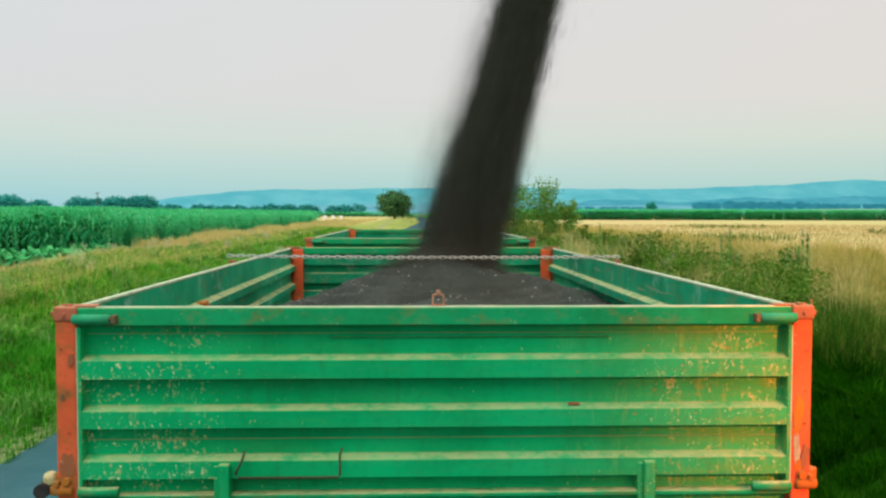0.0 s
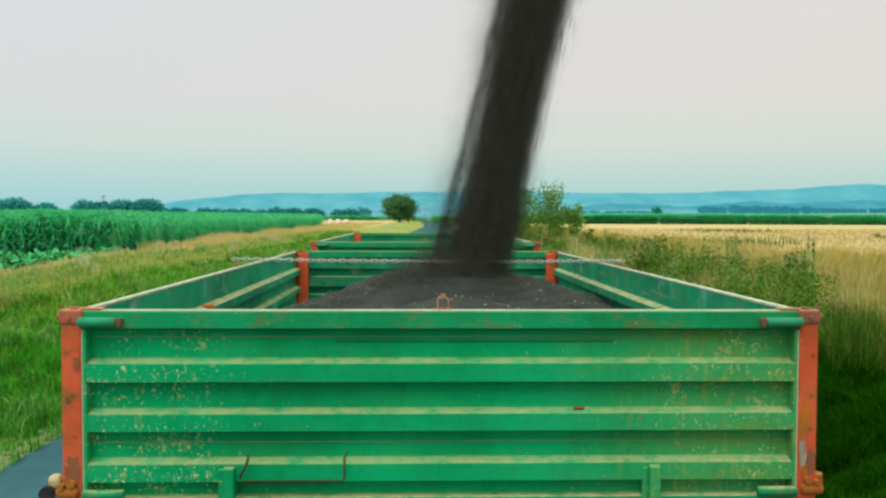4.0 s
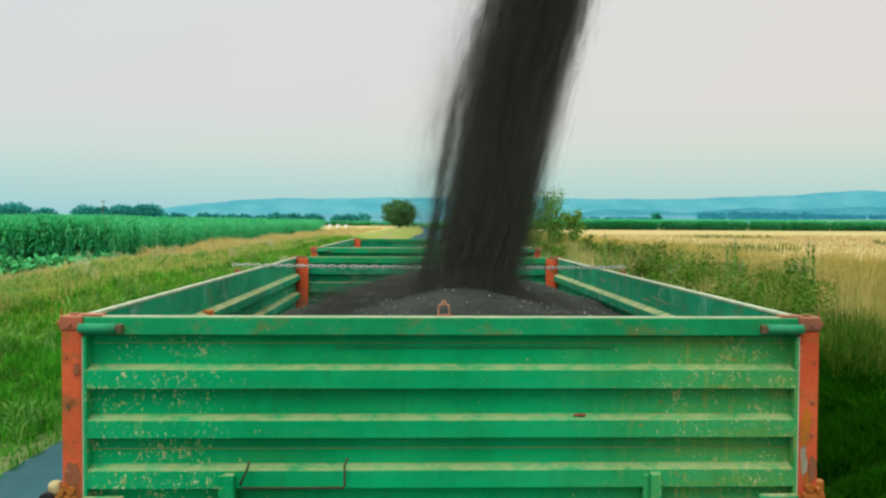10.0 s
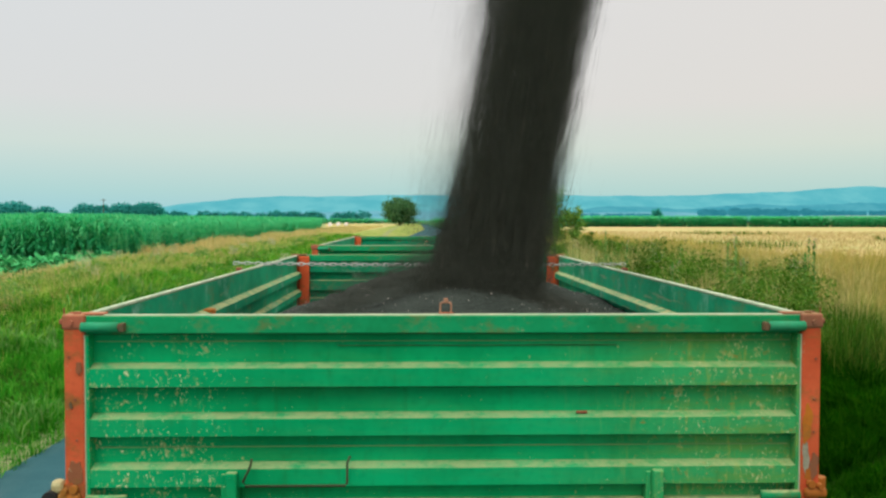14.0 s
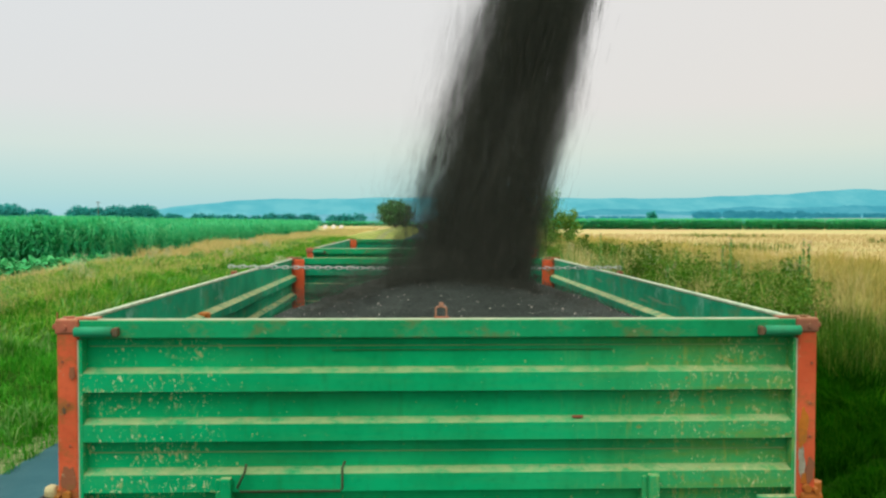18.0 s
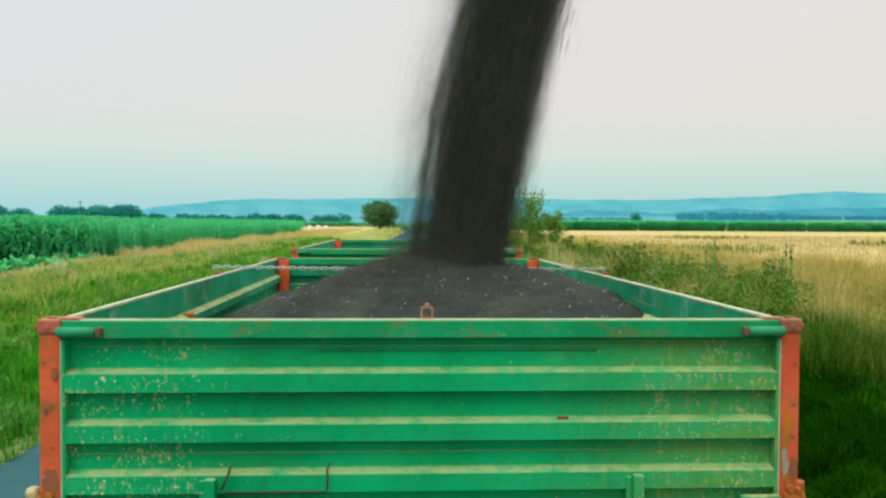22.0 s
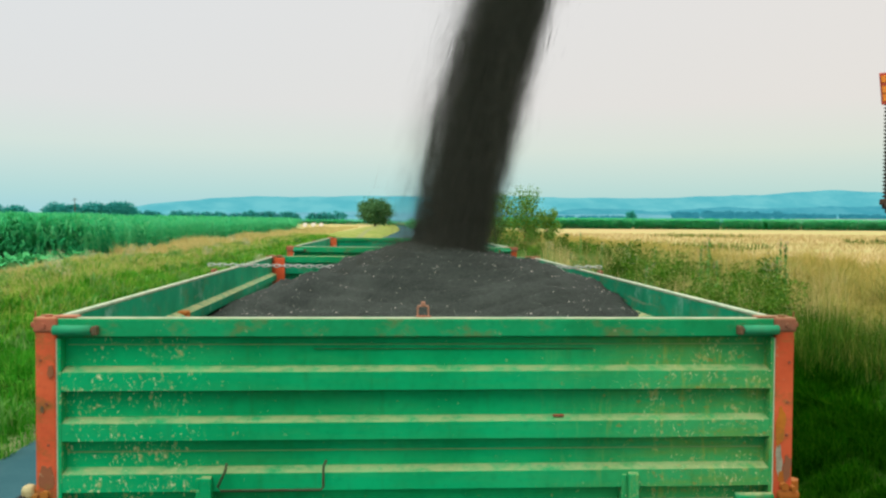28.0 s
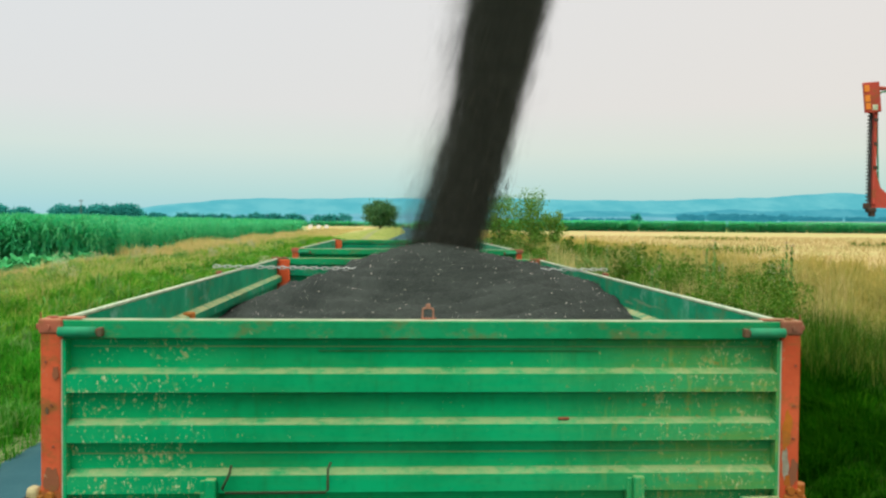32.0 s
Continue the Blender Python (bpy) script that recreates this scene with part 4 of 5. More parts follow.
# ---------------------------------------------------------------- plants
def blade_stuff(name, n, xr, yr, h, w, mat, label, seed, lean=0.35, category="grass", keep=None, log=True):
    """Many thin bent blades standing on the land, as one object."""
    rnd = np.random.RandomState(seed)
    x = rnd.uniform(*xr, n)
    u = rnd.uniform(0, 1, n)
    y = yr[0] * (yr[1] / yr[0]) ** u if log else rnd.uniform(*yr, n)
    # tufts: pull blades towards clump centres
    gx, gy = np.round(x / 0.55) * 0.55, np.round(y / 0.55) * 0.55
    pull = rnd.uniform(0, 0.55, n)
    x, y = x + (gx - x) * pull, y + (gy - y) * pull
    hs = 0.75 + 0.35 * np.sin(gx * 7.1 + gy * 3.3) * np.sin(gy * 5.7 - gx * 2.9) + 0.25 * np.sin(0.8 * x + 0.33 * y)
    if keep is not None:
        k = keep(x, y)
        x, y, hs = x[k], y[k], hs[k]
        n = len(x)
    far = np.clip(np.hypot(x, y) / 14.0, 0.55, 6.0)
    H = rnd.uniform(h[0], h[1], n) * np.clip(hs, 0.35, 1.4)
    W = rnd.uniform(w[0], w[1], n) * far
    a, b = rnd.uniform(0, 2 * np.pi, n), rnd.uniform(0, 2 * np.pi, n)
    L = H * np.abs(rnd.randn(n)) * lean
    z = land(x, y) - 0.03
    dx, dy, ux, uy = np.cos(a) * W, np.sin(a) * W, np.cos(b) * L, np.sin(b) * L
    v = np.empty((n, 5, 3), np.float32)
    v[:, 0] = np.stack([x - dx, y - dy, z], -1)
    v[:, 1] = np.stack([x + dx, y + dy, z], -1)
    v[:, 2] = np.stack([x - 0.8 * dx + 0.35 * ux, y - 0.8 * dy + 0.35 * uy, z + 0.6 * H], -1)
    v[:, 3] = np.stack([x + 0.8 * dx + 0.35 * ux, y + 0.8 * dy + 0.35 * uy, z + 0.6 * H], -1)
    v[:, 4] = np.stack([x + ux, y + uy, z + H * (1 - 0.25 * np.minimum(L / H, 1))], -1)
    o = (np.arange(n) * 5)[:, None]
    tris = np.concatenate([o + [[0, 1, 3]], o + [[0, 3, 2]], o + [[2, 3, 4]]])
    ob = link_part(name, soup(v.reshape(-1, 3), tris, name), mat)
    return tagged(ob, label, category, kind="stuff")


blade_stuff("upper_verge_grass", 75000, (-11.2, -7.2), (7, 95), (0.18, 0.52), (0.004, 0.008), UPPER, "yellow-green grass high on the verge", 19, 0.8)
blade_stuff("verge_grass", 95000, (-8.4, -4.55), (5, 95), (0.16, 0.50), (0.004, 0.008), GRASS, "lush green verge grass on the bank beside the road", 11, 0.8)
blade_stuff("dry_verge_grass", 80000, (-12.4, -8.3), (10, 200), (0.16, 0.52), (0.0025, 0.005), STRAW, "yellowing tall dry grass along the field edge", 12, 0.35)
blade_stuff("field_edge_grass", 45000, (-13.6, -10.2), (41, 150), (0.35, 0.80), (0.0025, 0.005), STRAW, "tall tan grass at the edge of the maize", 25, 0.4)
blade_stuff("verge_weeds", 26000, (-11.5, -4.9), (6, 80), (0.22, 0.60), (0.008, 0.02), WEED, "broad-leaved weeds scattered through the verge grass", 21, 0.8, "weeds", keep=lambda x, y: np.sin(1.7 * x + 0.9 * y) * np.sin(0.8 * y - 1.1 * x) > 0.25)
blade_stuff("thin_dry_grass", 12000, (-10.8, -6.6), (8, 90), (0.25, 0.60), (0.002, 0.004), DRY, "thin dry stalks scattered through the green verge", 22, 0.4, keep=lambda x, y: np.sin(0.9 * x - 0.5 * y) + np.sin(1.1 * y) > 0.2)
blade_stuff("bank_grass", 230000, (2.25, 8.6), (4.5, 60), (0.14, 0.46), (0.004, 0.008), SHADED_BANK, "dense green grass on the roadside bank, darkened as in shade", 13, 0.9,
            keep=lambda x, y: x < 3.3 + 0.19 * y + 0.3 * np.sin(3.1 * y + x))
blade_stuff("lower_bank_grass", 50000, (2.3, 4.7), (4.5, 12), (0.22, 0.55), (0.005, 0.010), SHADED_BANK, "thick grass at the foot of the bank, darkened as in shade", 28, 0.9)
blade_stuff("dry_bank_grass", 110000, (6.9, 15.0), (9, 120), (0.45, 0.95), (0.0025, 0.005), DRY, "tall straw-coloured grass mixed with weeds on the bank", 14, 0.45)
blade_stuff("near_dry_grass", 30000, (6.0, 15), (13.5, 30), (0.4, 0.95), (0.002, 0.004), DRY, "tall pale grass leaning over the bank", 23, 0.6,
            keep=lambda x, y: x > 0.46 * y + 0.4 * np.sin(3 * y))
blade_stuff("mid_bank_grass", 45000, (4.4, 10), (8.5, 26), (0.25, 0.75), (0.003, 0.006), MIDBANK, "mixed green and yellowing grass on the upper bank", 26, 0.7,
            keep=lambda x, y: x > 3.6 + 0.14 * y + 0.5 * np.sin(2.3 * y))
blade_stuff("olive_grass", 62000, (4.6, 12), (11, 50), (0.45, 1.05), (0.003, 0.006), OLIVE, "fluffy olive-yellow grass along the top of the bank", 24, 0.65,
            keep=lambda x, y: (x > 5.0 + 0.03 * y) & (np.sin(1.9 * x + 0.6 * y) + np.sin(1.3 * y - 0.7 * x) > -0.5))
blade_stuff("plume_grass", 14000, (5.0, 9.5), (11.5, 34), (0.75, 1.30), (0.0026, 0.0045), STRAW, "pale feathery grass plumes standing over the weeds", 27, 0.35,
            keep=lambda x, y: (np.sin(2.9 * x + 1.1 * y) * np.sin(1.7 * y - 1.3 * x) > 0.15) & (x < 0.55 * y))
blade_stuff("bank_weeds", 22000, (5.4, 9.5), (11, 75), (0.35, 0.9), (0.005, 0.011), WEED, "tangle of grey-green roadside weeds", 15, 0.7, "weeds",
            keep=lambda x, y: x < 0.46 * y)
blade_stuff("cereal_field", 110000, (8.5, 90), (8, 120), (0.28, 0.42), (0.0025, 0.0045), WHEAT, "ripe golden cereal field beyond the bank", 16, 0.3, "crop",
            keep=lambda x, y: x < 0.75 * y + 10)


def leaf_strip(rnd, base, az, length, width, rise, droop, seg=4):
    """One long arching leaf."""
    out, d, s = [], np.array([math.cos(az), math.sin(az), 0]), np.array([-math.sin(az), math.cos(az), 0])
    for i in range(seg + 1):
        t = i / seg
        p = base + d * length * t * (1 - 0.15 * t) + np.array([0, 0, rise * t - droop * t * t])
        w = width * (0.5 + 1.6 * t) * (1 - t) * 1.4
        out += [p - s * w, p + s * w] if i < seg else [p]
    n = len(out)
    tri = []
    for i in range(seg - 1):
        o = 2 * i
        tri += [(o, o + 1, o + 3), (o, o + 3, o + 2)]
    tri.append((n - 3, n - 2, n - 1))
    return np.array(out), np.array(tri)


def plant_template(seed, kind):
    rnd = np.random.RandomState(seed)
    vs, ts, o = [], [], 0

    def add(v, t):
        nonlocal o
        vs.append(v)
        ts.append(t + o)
        o += len(v)

    if kind == "maize":
        st = np.array([[0.02, 0, 0], [-0.01, 0.017, 0], [-0.01, -0.017, 0], [0, 0, 1.75]])
        add(st, np.array([[0, 1, 3], [1, 2, 3], [2, 0, 3]]))
        for i in range(10):
            z = 0.35 + 0.135 * i
            add(*leaf_strip(rnd, np.array([0, 0, z]), (i % 2) * math.pi + rnd.uniform(-0.6, 0.6), rnd.uniform(0.34, 0.58), 0.021, rnd.uniform(0.35, 0.6), rnd.uniform(0.35, 0.8)))
        for i in range(4):
            add(*leaf_strip(rnd, np.array([0, 0, 1.7]), rnd.uniform(0, 6.3), 0.10, 0.012, 0.25, 0.05, 2))
    elif kind == "beet":
        for i in range(11):
            add(*leaf_strip(rnd, np.array([0, 0, 0.0]), rnd.uniform(0, 6.3), rnd.uniform(0.22, 0.42), 0.10, rnd.uniform(0.35, 0.6), rnd.uniform(0.2, 0.5)))
    return np.concatenate(vs), np.concatenate(ts)


def crop(name, kind, spots, size, mat, label, seed, wide=None):
    rnd = np.random.RandomState(seed)
    temps = [plant_template(seed + i, kind) for i in range(5)]
    vs, ts, o = [], [], 0
    for i, (x, y) in enumerate(spots):
        v, t = temps[i % 5]
        a, s = rnd.uniform(0, 6.28), rnd.uniform(*size)
        k = s * (wide(y) if wide else 1.0)
        c, q = math.cos(a) * k, math.sin(a) * k
        p = np.stack([v[:, 0] * c - v[:, 1] * q + x, v[:, 0] * q + v[:, 1] * c + y, v[:, 2] * s + float(land(x, y)) - 0.02], -1)
        vs.append(p)
        ts.append(t + o)
        o += len(v)
    ob = link_part(name, soup(np.concatenate(vs), np.concatenate(ts), name), mat)
    return tagged(ob, label, "crop", kind="stuff")


def rows_of(rnd, n, xr, yr, log=False):
    x = np.round(rnd.uniform(*xr, n) / 0.7) * 0.7 + rnd.uniform(-0.08, 0.08, n)
    y = yr[0] * (yr[1] / yr[0]) ** rnd.uniform(0, 1, n) if log else rnd.uniform(*yr, n)
    return list(zip(x, y))


rng = np.random.RandomState(31)
maize_at = rows_of(rng, 7400, (-50, -14.2), (39, 45)) + rows_of(rng, 3800, (-18, -14.2), (39, 128), True) + rows_of(rng, 3000, (-110, -17), (45, 128))
crop("maize_field", "maize", maize_at, (0.92, 1.12), MAIZE, "tall dense green maize field", 50, wide=lambda y: 1.0 + y / 120)
maize_far = rows_of(rng, 6600, (4, 330), (205, 212)) + rows_of(rng, 1600, (-190, 60), (430, 440))
crop("far_maize_strip", "maize", maize_far, (1.3, 1.5), MAIZE, "dark green strip of maize behind the cereal field", 60, wide=lambda y: 2.6 + y / 200)
beet_at = rows_of(rng, 1500, (-40, -12.6), (16, 39))
crop("beet_field", "beet", beet_at, (0.8, 1.15), BEET, "bright green leafy beet crop in front of the maize", 70)


def thicket(name, spots, mat, label, seed, leaf, dense=1.0):
    """Bushy growth: countless small leaves round many stems."""
    rnd = np.random.RandomState(seed)
    cs = []
    for x, y, h, r in spots:
        k = int(1500 * r * dense)
        up = rnd.uniform(0, 1, k) ** 1.25
        spike = rnd.randint(0, 8, k)
        top = h * (0.62 + 0.38 * np.abs(np.sin(spike * 1.9 + x)))
        a, q = rnd.uniform(0, 6.28, k), r * np.sqrt(rnd.uniform(0, 1, k)) * (1 - 0.72 * up)
        dx = 0.55 * r * np.cos(spike * 2.4) * (0.5 + 0.5 * up) + q * np.cos(a) * 0.8
        dy = 0.55 * r * np.sin(spike * 2.4) * (0.5 + 0.5 * up) + q * np.sin(a) * 0.8
        cs.append(np.stack([x + dx, y + dy, float(land(x, y)) + 0.02 + top * up], -1))
    c = np.concatenate(cs)
    n = len(c)
    u, w = rnd.randn(n, 3), rnd.randn(n, 3)
    u /= np.linalg.norm(u, axis=1)[:, None]
    w -= u * (u * w).sum(1)[:, None]
    w /= np.linalg.norm(w, axis=1)[:, None]
    s = leaf * rnd.uniform(0.5, 1.3, (n, 1)) * (0.6 + np.hypot(c[:, :1], c[:, 1:2]) / 28)
    v = np.stack([c - u * s, c + w * s * 0.38, c + u * s, c - w * s * 0.38], 1).reshape(-1, 3)
    o = (np.arange(n) * 4)[:, None]
    tagged(link_part(name, soup(v, np.concatenate([o + [[0, 1, 2]], o + [[0, 2, 3]]]), name), mat), label, "weeds", kind="stuff")


rng2 = np.random.RandomState(77)
thicket_at = [(min(rng2.uniform(5.0, 7.2) + 0.03 * y, 0.455 * y), y, rng2.choice((0.4, 0.55, 0.8, 1.15)), rng2.uniform(0.25, 0.6)) for y in np.geomspace(12, 42, 46)]
thicket("weed_thicket", thicket_at, THICKET, "bushy olive-green weeds crowding the top of the bank", 33, 0.026, 2.4)
bush_at = [(rng2.uniform(4.9, 5.6) + 0.09 * (y - 12), y, rng2.choice((0.55, 0.7, 0.9, 1.15)), rng2.uniform(0.3, 0.75)) for y in np.linspace(12.4, 22, 12)]
bush_at += [(min(rng2.uniform(4.6, 6.6) + 0.03 * y, 0.44 * y), y, rng2.choice((0.6, 0.8, 1.05)), rng2.uniform(0.4, 0.8)) for y in np.geomspace(11.5, 40, 15)]
thicket("dark_bushes", bush_at, BUSH, "dark green bushy weeds in clumps on the bank", 41, 0.026, 2.2)
pale_at = [(x + rng2.uniform(-0.3, 0.3), y - 0.2, h * 1.08, r * 0.5) for x, y, h, r in thicket_at[::3]]
thicket("flowering_weeds", pale_at, UMBEL, "pale flower heads among the weeds", 36, 0.018)
blade_stuff("field_weeds", 30000, (10, 70), (24, 110), (0.45, 0.62), (0.004, 0.008), MIDBANK, "green weed patches in the ripe cereal", 34, 0.4, "weeds",
            keep=lambda x, y: np.sin(0.21 * x + 0.05 * y + 1.0) + np.sin(0.17 * y - 0.09 * x) + 0.4 * np.sin(1.3 * x) * np.sin(0.9 * y) > 1.15)
verge_at = [(rng2.uniform(-10.8, -6.5), y, rng2.uniform(0.3, 0.6), rng2.uniform(0.25, 0.6)) for y in np.geomspace(14, 70, 14)]
verge_pale = [(rng2.uniform(-11.8, -8.5), y, rng2.uniform(0.5, 0.75), rng2.uniform(0.2, 0.4)) for y in np.geomspace(18, 60, 14)]
thicket("verge_flowers", verge_pale, UMBEL, "pale flower heads along the verge", 38, 0.016, 0.9)
dry_at = [(-5.0, 34.0, 0.75, 0.5), (-5.6, 36.5, 0.8, 0.6), (-4.9, 38.5, 0.7, 0.5), (-6.4, 41.0, 0.8, 0.6), (-5.2, 44.0, 0.7, 0.5)]
thicket("dry_bush", dry_at, UMBEL, "pale dried-out weeds at the road edge", 37, 0.022)
thicket("verge_thicket", verge_at, WEED, "leafy weeds standing in the verge grass", 35, 0.022, 0.8)


# tall single weeds on the bank
def tall_weed(seed, h, label):
    rnd = np.random.RandomState(seed)
    ob = thing("tall_weed", label, "weed", None, "tall weeds on the bank")
    bm = bmesh.new()
    bend = rnd.uniform(-0.06, 0.06, 2)
    tube(bm, [(bend[0] * t * t, bend[1] * t * t, h * t) for t in (0, 0.25, 0.5, 0.75, 1)], 0.009, 5, r_end=0.003)
    part("stem", bm, WEED, ob)
    vs, ts, o = [], [], 0
    for i in range(int(h * 58)):
        t = rnd.uniform(0.12, 1)
        v, q = leaf_strip(rnd, np.array([bend[0] * t * t, bend[1] * t * t, h * t]), rnd.uniform(0, 6.3), rnd.uniform(0.5, 1) * 0.20 * (1.15 - t), 0.022, rnd.uniform(0.02, 0.10), rnd.uniform(0.0, 0.08), 3)
        vs.append(v), ts.append(q + o)
        o += len(v)
    link_part("leaves", soup(np.concatenate(vs), np.concatenate(ts), "leaves"), WEED, ob)
    vs, ts, o = [], [], 0
    for i in range(26):
        c = np.array([rnd.randn() * 0.035, rnd.randn() * 0.035, h * rnd.uniform(0.86, 1.03)])
        e = rnd.uniform(0.006, 0.013)
        vs.append(np.array([[e, 0, 0], [-e, 0, 0], [0, e, 0], [0, -e, 0], [0, 0, e], [0, 0, -e]]) + c)
        ts.append(np.array([[0, 2, 4], [2, 1, 4], [1, 3, 4], [3, 0, 4], [2, 0, 5], [1, 2, 5], [3, 1, 5], [0, 3, 5]]) + o)
        o += 6
    link_part("seed_head", soup(np.concatenate(vs), np.concatenate(ts), "seed_head"), SEEDHEAD, ob)["kind"] = "stuff"
    return ob


SEEDHEAD = plain("weed_seed_heads", (0.45, 0.38, 0.26), (0.26, 0.20, 0.12), 30, 0.9)
weeds = [tall_weed(80 + i, h, t) for i, (h, t) in enumerate(((1.45, "tall grey-green weed with a seed head on the bank"), (1.05, "leafy weed in the dry grass"), (1.2, "thin weed with pale flowers on the bank")))]
spots = [(6.1, 13.0, 0), (5.6, 14.6, 1), (5.9, 12.9, 2), (6.3, 14.2, 1), (5.6, 15.0, 0), (6.4, 17.5, 2), (5.2, 17.0, 1), (4.9, 20.0, 0), (6.8, 22.0, 1), (4.6, 15.5, 2), (5.7, 26.0, 0), (7.2, 16.0, 1), (7.6, 16.4, 0), (5.0, 24.0, 1)]
used = set()
for i, (x, y, k) in enumerate(spots):
    m = pose(x, y, float(land(x, y)) - 0.02, 0, 0, 57 * i)
    if k not in used:
        weeds[k].matrix_world = m
        used.add(k)
    else:
        copy_thing(weeds[k], m)


# ---------------------------------------------------------------- trees, poles, bales
def tree(name, x, y, h, crown, leaf, n, limbs, seed, label, mat=LEAF, trunk=0.12, fork=0.35):
    rnd = np.random.RandomState(seed)
    z0 = float(land(x, y))
    ob = thing(name, label, "tree", pose(x, y, z0 - 0.05))
    bm = bmesh.new()
    tube(bm, [(0.03 * h * math.sin(2 * t + seed) * t, 0.02 * h * t, h * 0.8 * t) for t in (0, 0.2, 0.4, 0.6, 0.8, 1)], trunk, 8, r_end=trunk * 0.25)
    part("trunk", bm, BARK, ob, "", True)
    tips = [(0.03 * h * math.sin(2 + seed), 0.02 * h, h * 0.85)]
    for i in range(limbs):
        t = fork + (0.95 - fork) * i / max(limbs - 1, 1)
        a = i * 2.4 + rnd.uniform(-0.4, 0.4)
        reach = crown * rnd.uniform(0.6, 1.0) * (1.15 - 0.75 * abs(t - 0.55))
        b = Vector((0.03 * h * math.sin(2 * t + seed) * t, 0.02 * h * t, h * 0.8 * t))
        e = b + Vector((math.cos(a) * reach, math.sin(a) * reach, h * rnd.uniform(0.08, 0.22)))
        mid = (b + e) / 2 + Vector((0, 0, 0.03 * h))
        part("limb", tube(bmesh.new(), [b, mid, e], trunk * 0.35, 5, r_end=trunk * 0.08), BARK, ob)
        tips += [tuple(e), tuple(mid), tuple(e + Vector((0, 0, 0.08 * h)))]
    tips = np.array(tips)
    c = tips[rnd.randint(0, len(tips), n)] + rnd.randn(n, 3) * np.array([crown * 0.22, crown * 0.22, h * 0.07])
    u, w = rnd.randn(n, 3), rnd.randn(n, 3)
    u /= np.linalg.norm(u, axis=1)[:, None]
    w -= u * (u * w).sum(1)[:, None]
    w /= np.linalg.norm(w, axis=1)[:, None]
    s = leaf * rnd.uniform(0.6, 1.2, (n, 1))
    v = np.stack([c - u * s, c + w * s * 0.45, c + u * s, c - w * s * 0.45], 1).reshape(-1, 3)
    o = (np.arange(n) * 4)[:, None]
    link_part("crown", soup(v, np.concatenate([o + [[0, 1, 2]], o + [[0, 2, 3]]]), "crown"), mat, ob)
    return ob


tree("roadside_tree", -5.6, 250, 7.5, 4.3, 0.40, 6800, 20, 3, "round dark green tree beside the far road", DARK_LEAF, trunk=0.3, fork=0.10)
tree("young_tree", 6.75, 44.0, 3.45, 0.80, 0.080, 2600, 14, 7, "slender young tree with sparse leaves on the bank", YOUNG, trunk=0.05, fork=0.14)
tree("young_tree", 5.45, 46.0, 3.2, 0.95, 0.085, 3000, 13, 9, "bushy young tree behind the trailers", YOUNG, trunk=0.05, fork=0.1)
tree("young_tree", 8.05, 45.0, 2.25, 0.7, 0.085, 2000, 9, 13, "low leafy sapling on the bank", YOUNG, trunk=0.04, fork=0.12)
tree("field_tree", 142, 500, 8.6, 2.7, 0.5, 2200, 12, 17, "lone dark tree far across the fields", HAZED_LEAF, 0.3)


def bale(x, y):
    b = thing("round_bale", "white-wrapped round bale on the stubble", "bale", pose(x, y, float(land(x, y))), "bales on the stubble")
    bm = tube(bmesh.new(), [(0, -0.62, 0.50), (0, -0.58, 0.50), (0, 0.58, 0.50), (0, 0.62, 0.50)], 0.50, 20)
    part("wrap", bm, WRAP, b)


for x in (-22.2, -20.2, -18.3):
    bale(x, 222 + 0.4 * x)

pole = thing("utility_pole", "thin wooden utility pole standing behind the maize", "pole", pose(-55.2, 150, float(land(-55, 150))))
part("mast", tube(bmesh.new(), [(0, 0, 0), (0, 0, 5.2)], 0.09, 8, r_end=0.06), BARK, pole)
part("crossarm", slab(-0.42, 0.42, -0.04, 0.04, 4.95, 5.04, 0.01), BARK, pole)


def woods(name, rnd_seed, x0, x1, y, h, n, mat, label, leaf=0.65, base=0.0):
    """A far belt of trees as countless leaf clumps."""
    rnd = np.random.RandomState(rnd_seed)
    k = max(int((x1 - x0) / (h * 0.45)), 3)
    cx = np.sort(rnd.uniform(x0, x1, k))
    ch = h * rnd.uniform(0.72, 1.0, k)
    i = rnd.randint(0, k, n)
    d = rnd.randn(n, 3)
    d /= np.linalg.norm(d, axis=1)[:, None]
    d *= rnd.uniform(0.5, 1.0, (n, 1))
    c = np.stack([cx[i] + d[:, 0] * ch[i] * 0.75, y + d[:, 1] * ch[i] * 0.5, field_z(y) + base + ch[i] * (0.5 + 0.5 * d[:, 2])], -1)
    u, w = rnd.randn(n, 3), rnd.randn(n, 3)
    v = np.stack([c - u * leaf, c + w * leaf, c + u * leaf - w * leaf * 0.4], 1).reshape(-1, 3)
    ob = link_part(name, soup(v, np.arange(3 * n).reshape(-1, 3), name), mat)
    tagged(ob, label, "trees", kind="stuff")


woods("far_tree_belt", 91, -272, -214, 500, 13.0, 10000, HAZED_LEAF, "dark belt of trees behind the maize")
woods("far_tree_belt", 92, -205, -182, 500, 12.0, 5000, HAZED_LEAF, "dark belt of trees behind the maize")
woods("far_tree_belt", 97, -180, -156, 500, 12.5, 5400, HAZED_LEAF, "dark belt of trees behind the maize")
woods("far_tree_belt", 93, -262, -36, 560, 8.2, 18000, HAZED_BLUE, "low dark belt of trees on the plain")
woods("far_tree_belt", 98, -96, -88, 555, 8.6, 1800, HAZED_BLUE, "small clump of trees on the plain")
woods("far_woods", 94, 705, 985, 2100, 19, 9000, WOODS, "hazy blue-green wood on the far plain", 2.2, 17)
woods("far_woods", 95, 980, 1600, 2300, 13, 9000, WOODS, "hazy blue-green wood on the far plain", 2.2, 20)
